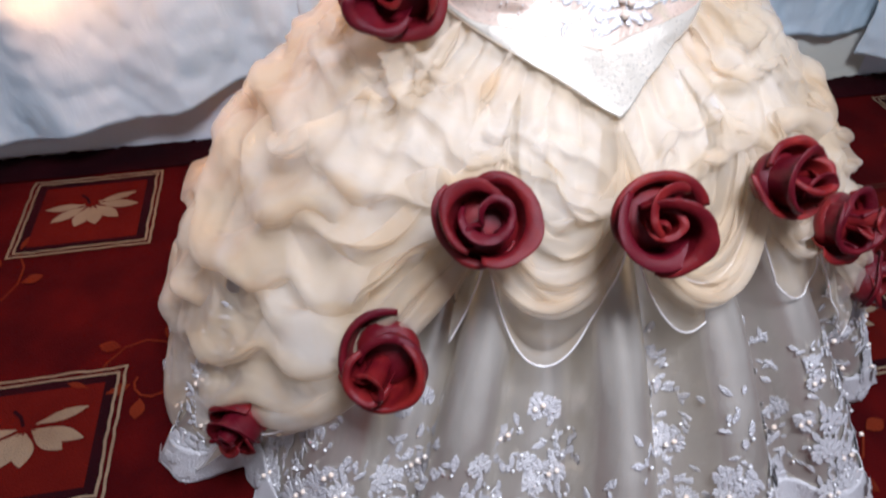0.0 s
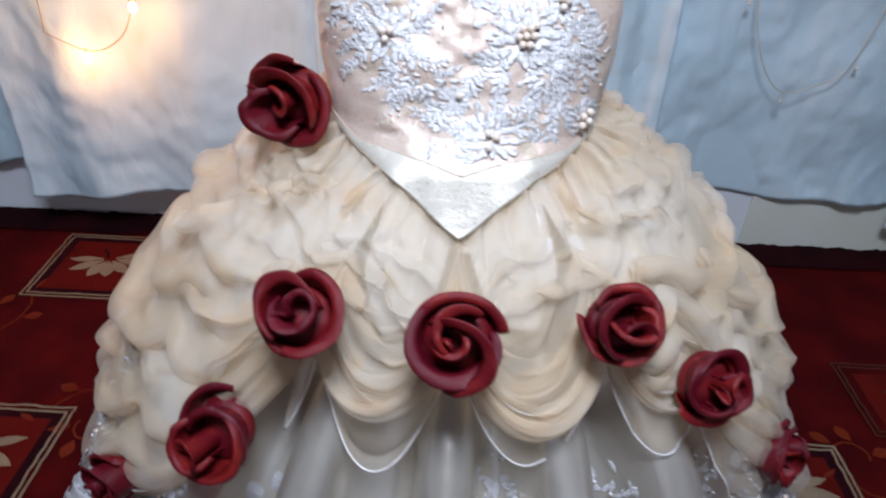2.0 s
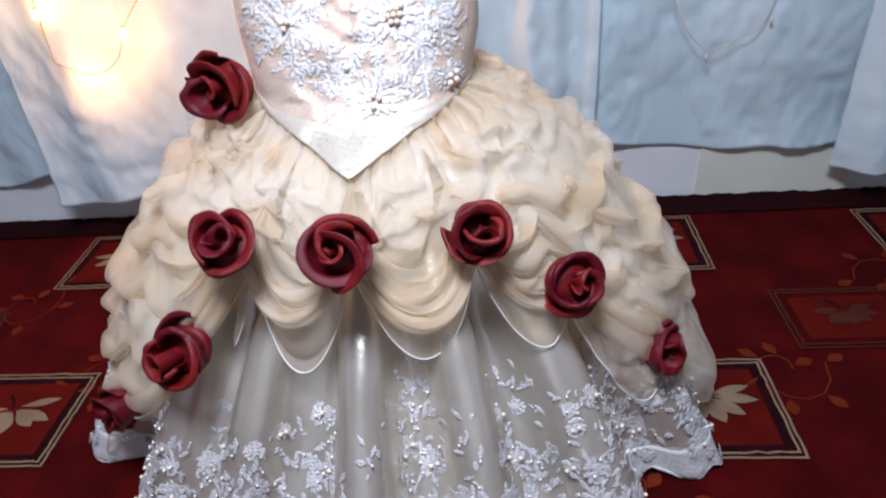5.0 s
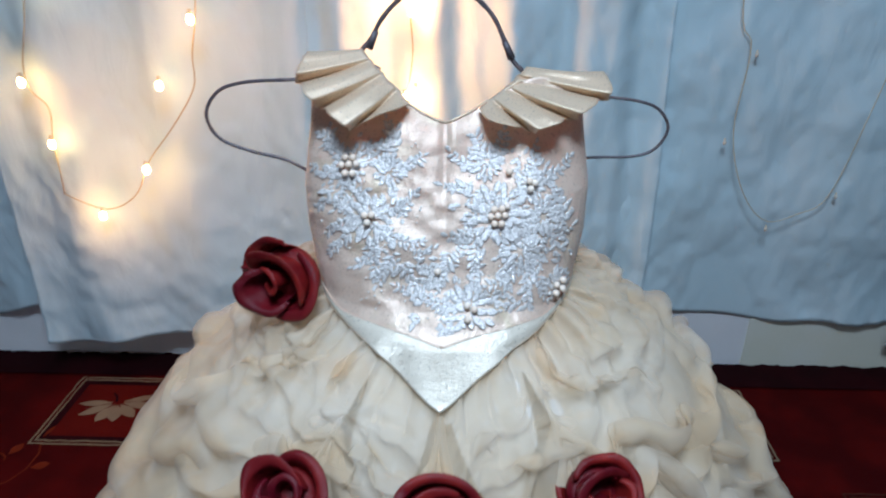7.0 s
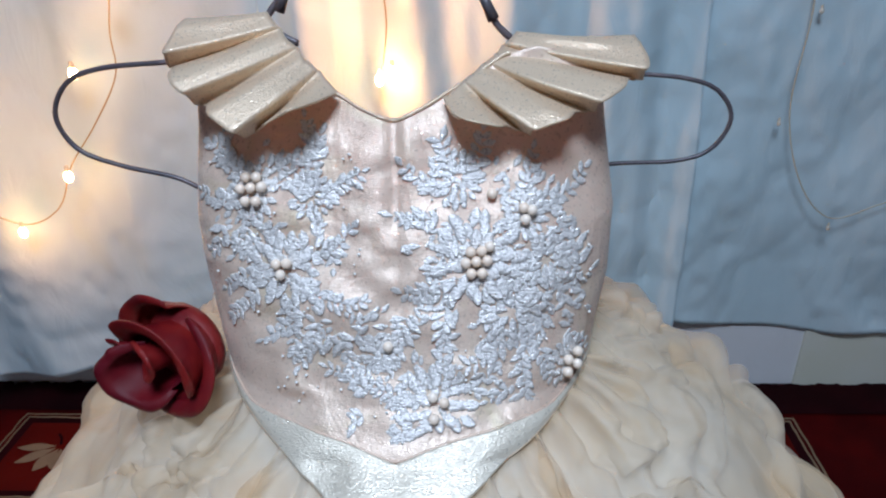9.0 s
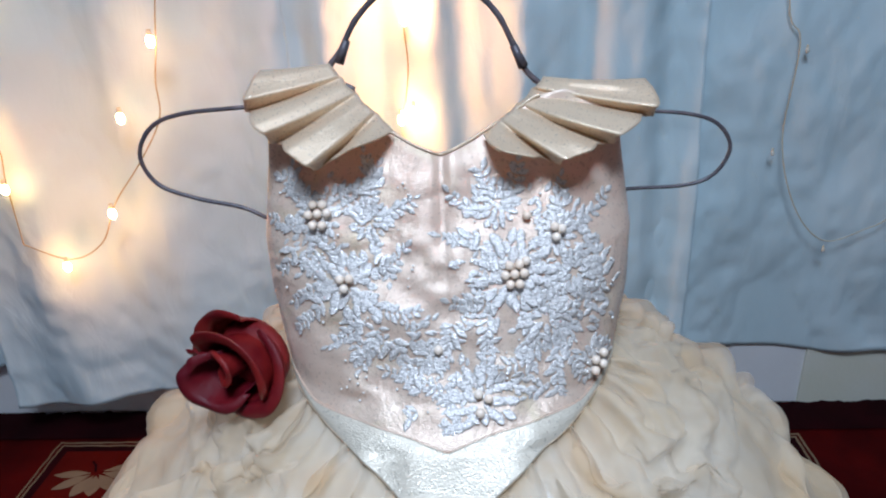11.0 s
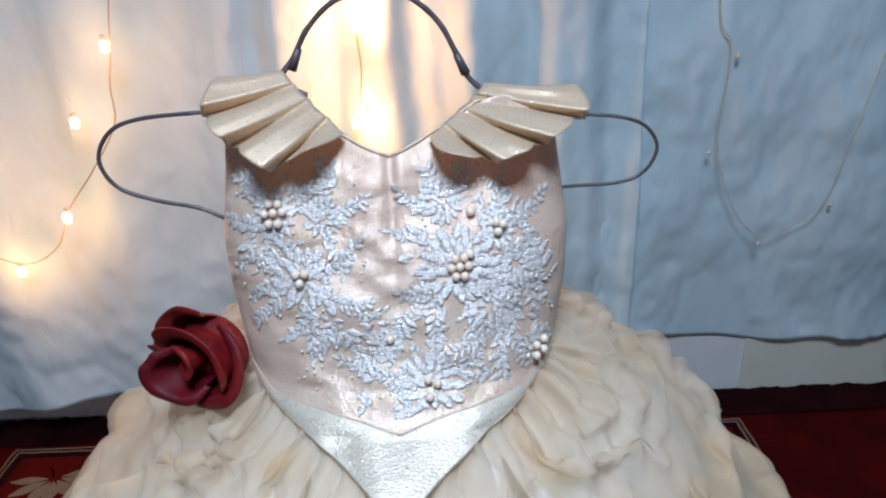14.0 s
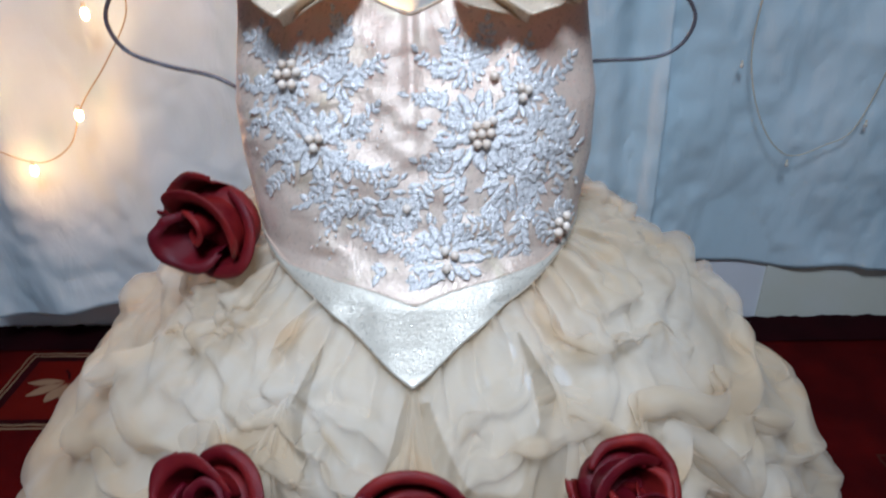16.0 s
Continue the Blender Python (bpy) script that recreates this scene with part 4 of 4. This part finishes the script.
# flowers: x, z, size; sprigs: x, z, heading in degrees, length
for x, z, size in ((-0.083, 0.592, 0.9), (-0.065, 0.552, 1.25), (0.046, 0.558, 1.5), (0.023, 0.481, 1.3), (0.101, 0.492, 0.9), (0.074, 0.580, 0.8), (0.066, 0.528, 1.1), (-0.048, 0.590, 0.8), (0.035, 0.598, 0.9), (-0.010, 0.508, 0.7), (0.085, 0.555, 0.9)):
    blossom(x, z, size)
for x, z, heading, length in ((-0.085, 0.598, 140, 0.034), (-0.090, 0.588, 200, 0.030), (-0.080, 0.585, 250, 0.030), (-0.070, 0.600, 40, 0.030), (-0.055, 0.585, 75, 0.040), (-0.045, 0.590, 20, 0.030), (-0.050, 0.580, 330, 0.032),
                              (-0.075, 0.550, 190, 0.034), (-0.078, 0.545, 235, 0.036), (-0.060, 0.540, 275, 0.036), (-0.055, 0.545, 320, 0.040), (-0.052, 0.556, 5, 0.034), (-0.100, 0.575, 265, 0.030), (-0.072, 0.565, 110, 0.024),
                              (-0.050, 0.530, 215, 0.034), (-0.044, 0.526, 255, 0.030), (-0.036, 0.522, 300, 0.034), (-0.026, 0.520, 340, 0.034), (-0.030, 0.514, 200, 0.022), (-0.098, 0.600, 100, 0.022), (-0.042, 0.606, 110, 0.026),
                              (0.030, 0.590, 160, 0.030), (0.034, 0.596, 100, 0.034), (0.040, 0.590, 60, 0.034), (0.028, 0.580, 200, 0.030), (0.036, 0.572, 225, 0.030), (0.060, 0.575, 35, 0.038), (0.070, 0.585, 70, 0.028), (0.085, 0.580, 30, 0.030),
                              (0.080, 0.568, 330, 0.034), (0.062, 0.555, 345, 0.040), (0.060, 0.545, 310, 0.036), (0.036, 0.545, 215, 0.034), (0.030, 0.540, 250, 0.034), (0.050, 0.535, 270, 0.034), (0.075, 0.535, 285, 0.034), (0.088, 0.530, 20, 0.028),
                              (0.092, 0.540, 250, 0.036), (0.100, 0.515, 280, 0.030), (0.105, 0.545, 80, 0.034), (0.062, 0.515, 235, 0.028), (0.072, 0.508, 265, 0.030), (0.078, 0.512, 300, 0.030), (0.048, 0.518, 300, 0.022),
                              (0.006, 0.530, 260, 0.036), (0.012, 0.520, 80, 0.030), (0.004, 0.512, 205, 0.026), (0.010, 0.500, 260, 0.028), (0.010, 0.484, 175, 0.040), (0.012, 0.476, 205, 0.036), (0.020, 0.470, 255, 0.022), (0.030, 0.472, 310, 0.022),
                              (0.036, 0.486, 20, 0.022), (0.026, 0.494, 95, 0.026), (-0.014, 0.486, 150, 0.030), (-0.016, 0.478, 195, 0.028), (0.070, 0.490, 210, 0.020), (0.074, 0.486, 260, 0.020)):
    sprig(x, z, radians(heading), length, rng.normal() * 0.5)
ground = []
for cx, cz, rx, rz, count in ((-0.072, 0.578, 0.034, 0.036, 150), (0.052, 0.568, 0.048, 0.040, 220), (0.078, 0.525, 0.030, 0.030, 100), (0.015, 0.487, 0.034, 0.018, 80), (-0.028, 0.524, 0.024, 0.010, 30)):
    for k in range(count):
        a, q = rng.uniform(0, 2 * math.pi), math.sqrt(rng.random()) * rng.uniform(0.7, 1.15)
        x, z = cx + rx * q * math.cos(a), cz + rz * q * math.sin(a)
        if on_bodice(x, z) and vnoise(x * 60, z * 60, 0, 151) > -0.22:
            at, n = front_at(x, z)
            ground.append((SILVER_LEAVES[int(rng.integers(4))], laid(at + n * rng.uniform(0, 0.0005), n, math.pi / 2 - a + rng.normal() * 0.7, rng.uniform(0.55, 0.9))))
tagged(joined("lace_ground", ground, silver, dress), "dense silver thread embroidery", kind="stuff")
for k in range(240):
    x, z = rng.uniform(-0.11, 0.115), rng.uniform(0.47, 0.615)
    if on_bodice(x, z) and vnoise(x * 22, z * 22, 0, 150) > -0.1:
        at, n = front_at(x, z)
        put("bead", BEAD, at + n * 0.0016, n, 0, bodice, rng.uniform(0.35, 0.65))


def pearls(cx, cz, offsets):
    for dx, dz in offsets:
        at, n = front_at(cx + dx * 0.0062, cz + dz * 0.0062)
        put("pearl", PEARL, at + n * 0.0042, n, 0, bodice)


RING = [(0, 0), (1, 0.1), (-1, -0.1), (0.5, 0.95), (-0.55, 0.9), (0.5, -0.95), (-0.5, -1.0)]
pearls(-0.082, 0.593, RING)
pearls(0.046, 0.556, RING + [(1.2, 1.3)])
pearls(-0.065, 0.552, [(-0.5, 0.4), (0.5, 0.5), (-0.1, -0.5)])
pearls(0.023, 0.480, [(-0.4, 0.9), (0.6, 0.5), (-0.3, -0.6)])
pearls(0.100, 0.492, [(-0.5, 0.5), (0.4, 0.9), (-0.6, -0.5), (0.3, -0.2)])
pearls(0.072, 0.580, [(0, 0.5), (0.7, 0.3), (0.1, -0.5)])
for x, z in ((-0.005, 0.512), (0.055, 0.59)):
    at, n = front_at(x, z)
    put("pearl", PEARL, at + n * 0.003, n, 0, bodice)


def under_at(phi, z):
    p = [np.array([float(c) for c in under_point(np.array(a), np.array(b))]) for a, b in ((phi, z), (phi + 0.6, z), (phi, z + 0.004))]
    n = np.cross(p[1] - p[0], p[2] - p[0])
    n = Vector(n).normalized()
    if n.x * p[0][0] + n.y * p[0][1] < 0:
        n = -n
    return Vector(p[0]) + n * 0.0012, n


# flowers of white lace climbing the underskirt from its hem, with loose leaves between them
scatter = []
for k in range(56):
    cp = -112 + k * 224 / 55 + rng.normal() * 1.0
    tall = 0.10 + 0.11 * rng.random()
    for j in range(4):
        fz = 0.045 + 0.040 * j * rng.uniform(0.7, 1.2)
        fp = cp + rng.normal() * 1.9
        at, n = under_at(fp, fz)
        pieces = []
        grow = rng.uniform(0.8, 1.25) * (1.1 - 0.15 * j)
        for ring_, count, size in ((0.0, 6, 0.6), (0.006, 8, 0.75), (0.012, 11, 0.6)):
            for i in range(count):
                a = 2 * math.pi * (i + 0.35 * rng.random()) / count + j
                m = laid(at + n * (0.0012 if ring_ == 0 else 0.0), n, a, size * grow)
                pieces.append((WHITE_LEAVES[1], m @ Matrix.Translation((0, 0, ring_))))
        joined("lace_flower", pieces, white_lace, under)
        if k % 2:
            for dx in (-0.004, 0.003):
                put("pearl", PEARL, at + n * 0.004 + Vector((dx, 0, dx * 0.6)), n, 0, under, 0.75)
    for i in range(48):
        lp, lz = cp + rng.normal() * 2.4, 0.04 + tall * rng.random() ** 1.3
        at, n = under_at(lp, lz)
        scatter.append((WHITE_LEAVES[int(rng.integers(3))], laid(at, n, rng.normal() * 1.2, rng.uniform(0.4, 0.8))))
        if i % 6 == 0:
            put("bead", BEAD, at + n * 0.003, n, 0, under, 1.0)
tagged(joined("lace_leaves", scatter, white_lace, under), "scattered white lace leaves", kind="stuff")


# small fans of stitched leaves round the scallops of the hem
fans = []
for k in range(-24, 25):
    fp = k * 180 / 33 + 90 / 33
    for fz in (0.012, 0.030):
        for i in range(7):
            at, n = under_at(fp + (2.7 if fz > 0.02 else 0), fz)
            fans.append((WHITE_LEAVES[1], laid(at * 1.012 + n * 0.002 + Vector((0, 0, 0.004)), n, math.pi + (i - 3) * 0.75, 0.62)))
tagged(joined("hem_fans", fans, white_lace, lace_hem), "stitched lace fans on the scallops", kind="stuff")


# ---- roses ----
def petal_sheet(start, span, r0, r1, height, lip, seed, base=0.25):
    """One wrapped satin petal round the z axis: it rises, swells and turns over in a soft rolled lip, with a point and dents."""
    n, m = 44, 24
    verts = []
    for i in range(m):
        v = i / (m - 1)
        for j in range(n):
            u = j / (n - 1)
            a = start + span * u
            r = r0 + (r1 - r0) * u
            edge = 1 - abs(2 * u - 1) ** 3.0
            tall = height * (0.74 + 0.26 * edge)
            turn = 0.8 * lip * (0.55 + 0.45 * edge)
            if v < 0.62:
                q = v / 0.62
                rr = r * (base + (1 - base) * math.sin(q * math.pi / 2) ** 0.9)
                z = tall * q
            else:
                b = (v - 0.62) / 0.38 * 2.6
                rr = r + turn * (1 - math.cos(b))
                z = tall + turn * 0.9 * math.sin(b)
            wob = float(vnoise(u * 2.6 + seed, v * 1.6, 0.0, seed))
            fine = float(vnoise(u * 7 + seed + wob, v * 2.2, 0.0, seed + 3))
            rr *= 1 + 0.13 * wob * v + 0.05 * fine * v
            a += 0.08 * wob * v
            verts.append((rr * math.cos(a), rr * math.sin(a), z + (0.17 * wob + 0.04 * fine) * v))
    return verts, grid_faces(m, n)


def rose(at, facing, size, seed, spin, squash=(1, 1)):
    rng = np.random.default_rng(seed)
    ob = new("rose")
    ob.parent = dress
    tagged(ob, "wine-red satin fabric rose")
    q = Vector((0, 0, 1)).rotation_difference(Vector(facing).normalized()).to_matrix().to_4x4()
    ob.matrix_basis = Matrix.Translation(at) @ q @ Matrix.Rotation(spin, 4, "Z") @ Matrix.Diagonal((size * squash[0], size * squash[1], size, 1))
    bm = bmesh.new()
    bmesh.ops.create_uvsphere(bm, u_segments=20, v_segments=12, radius=0.70, matrix=Matrix.Translation((0, 0, 0.22)) @ Matrix.Diagonal((1, 1, 0.55, 1)))
    part("base", bm, rose_satin, ob)
    a = 0.0
    for i, (r, hgt, lip, base) in enumerate(((0.84, 0.55, 0.14, 0.70), (0.80, 0.80, 0.15, 0.70), (0.66, 1.00, 0.13, 0.70), (0.46, 1.15, 0.12, 0.7), (0.26, 1.18, 0.08, 0.6), (0.10, 1.12, 0.05, 0.6))):
        span = rng.uniform(3.5, 4.4) if i < 4 else 5.2
        petal = link("petal", *petal_sheet(a, span, r, r * rng.uniform(0.72, 0.92), hgt * rng.uniform(0.9, 1.12), lip, seed * 7 + i, base), rose_satin, ob)
        petal.matrix_basis = Matrix.Rotation(rng.normal() * 0.06 * (1 + 0.4 * i), 4, "X") @ Matrix.Rotation(rng.normal() * 0.06 * (1 + 0.4 * i), 4, "Y")
        sheet_thick(petal, 0.028, 0.0)
        a += rng.uniform(1.9, 2.6)
    return ob


SPOTS = [((-0.314, -0.176, 0.140), (-0.66, -0.74, -0.05), 0.036, 21, 0.4), ((-0.180, -0.227, 0.270), (-0.36, -0.86, 0.36), 0.041, 12, 1.0), ((-0.108, -0.226, 0.388), (-0.28, -0.72, 0.66), 0.035, 3, 2.0),
         ((0.0015, -0.245, 0.394), (0.02, -0.82, 0.58), 0.037, 4, 0.2), ((0.118, -0.211, 0.384), (0.27, -0.73, 0.63), 0.034, 5, 3.1), ((0.205, -0.191, 0.316), (0.46, -0.82, 0.36), 0.036, 6, 4.0),
         ((0.310, -0.146, 0.184), (0.72, -0.68, 0.15), 0.036, 17, 5.0), ((-0.136, -0.050, 0.490), (-0.46, -0.86, 0.16), 0.038, 8, 0.9)]
for at, facing, size, seed, spin in SPOTS:
    rose(at, facing, size, seed, spin, (1.0, 0.92) if seed != 8 else (0.98, 1.16))

# ---- hanger ----
hanger = thing("wire_hanger", "dark coated wire hanger bent into loops inside the dress", "hanger")
HY = 0.006
tube("loop", [(-0.06, HY, 0.664), (-0.10, HY, 0.658), (-0.14, HY, 0.655), (-0.185, HY, 0.652), (-0.210, HY, 0.643), (-0.223, HY, 0.622), (-0.214, HY, 0.600), (-0.187, HY, 0.588), (-0.155, HY, 0.580), (-0.137, HY, 0.571), (-0.12, HY + 0.003, 0.56), (-0.05, HY + 0.006, 0.556)], 0.0016, wire_mat, hanger, sides=10, wobble=0.05)
tube("loop", [(0.06, HY, 0.652), (0.10, HY, 0.646), (0.138, HY, 0.642), (0.172, HY, 0.638), (0.192, HY, 0.630), (0.202, HY, 0.613), (0.193, HY, 0.594), (0.172, HY, 0.586), (0.126, HY, 0.584), (0.05, HY + 0.004, 0.572), (-0.05, HY + 0.006, 0.556)], 0.0014, wire_mat, hanger, sides=10, wobble=0.05)
tube("neck_arch", [(-0.06, HY, 0.664), (-0.077, HY, 0.676), (-0.066, HY, 0.692), (-0.054, HY, 0.711), (-0.034, HY, 0.728), (-0.008, HY, 0.735), (0.018, HY, 0.729), (0.038, HY, 0.712), (0.050, HY, 0.690), (0.058, HY, 0.673), (0.074, HY, 0.656), (0.06, HY, 0.652)], 0.0020, wire_mat, hanger, sides=10, wobble=0.10)
for x, z, tilt in ((-0.0655, 0.690, 25), (0.0535, 0.682, -25)):
    bm = bmesh.new()
    bmesh.ops.create_cone(bm, segments=12, radius1=0.0036, radius2=0.0027, depth=0.016, cap_ends=True, matrix=pose(x, HY, z, 0, tilt, 0))
    part("tape_wrap", bm, wire_mat, hanger, "frayed dark tape wound on the wire")
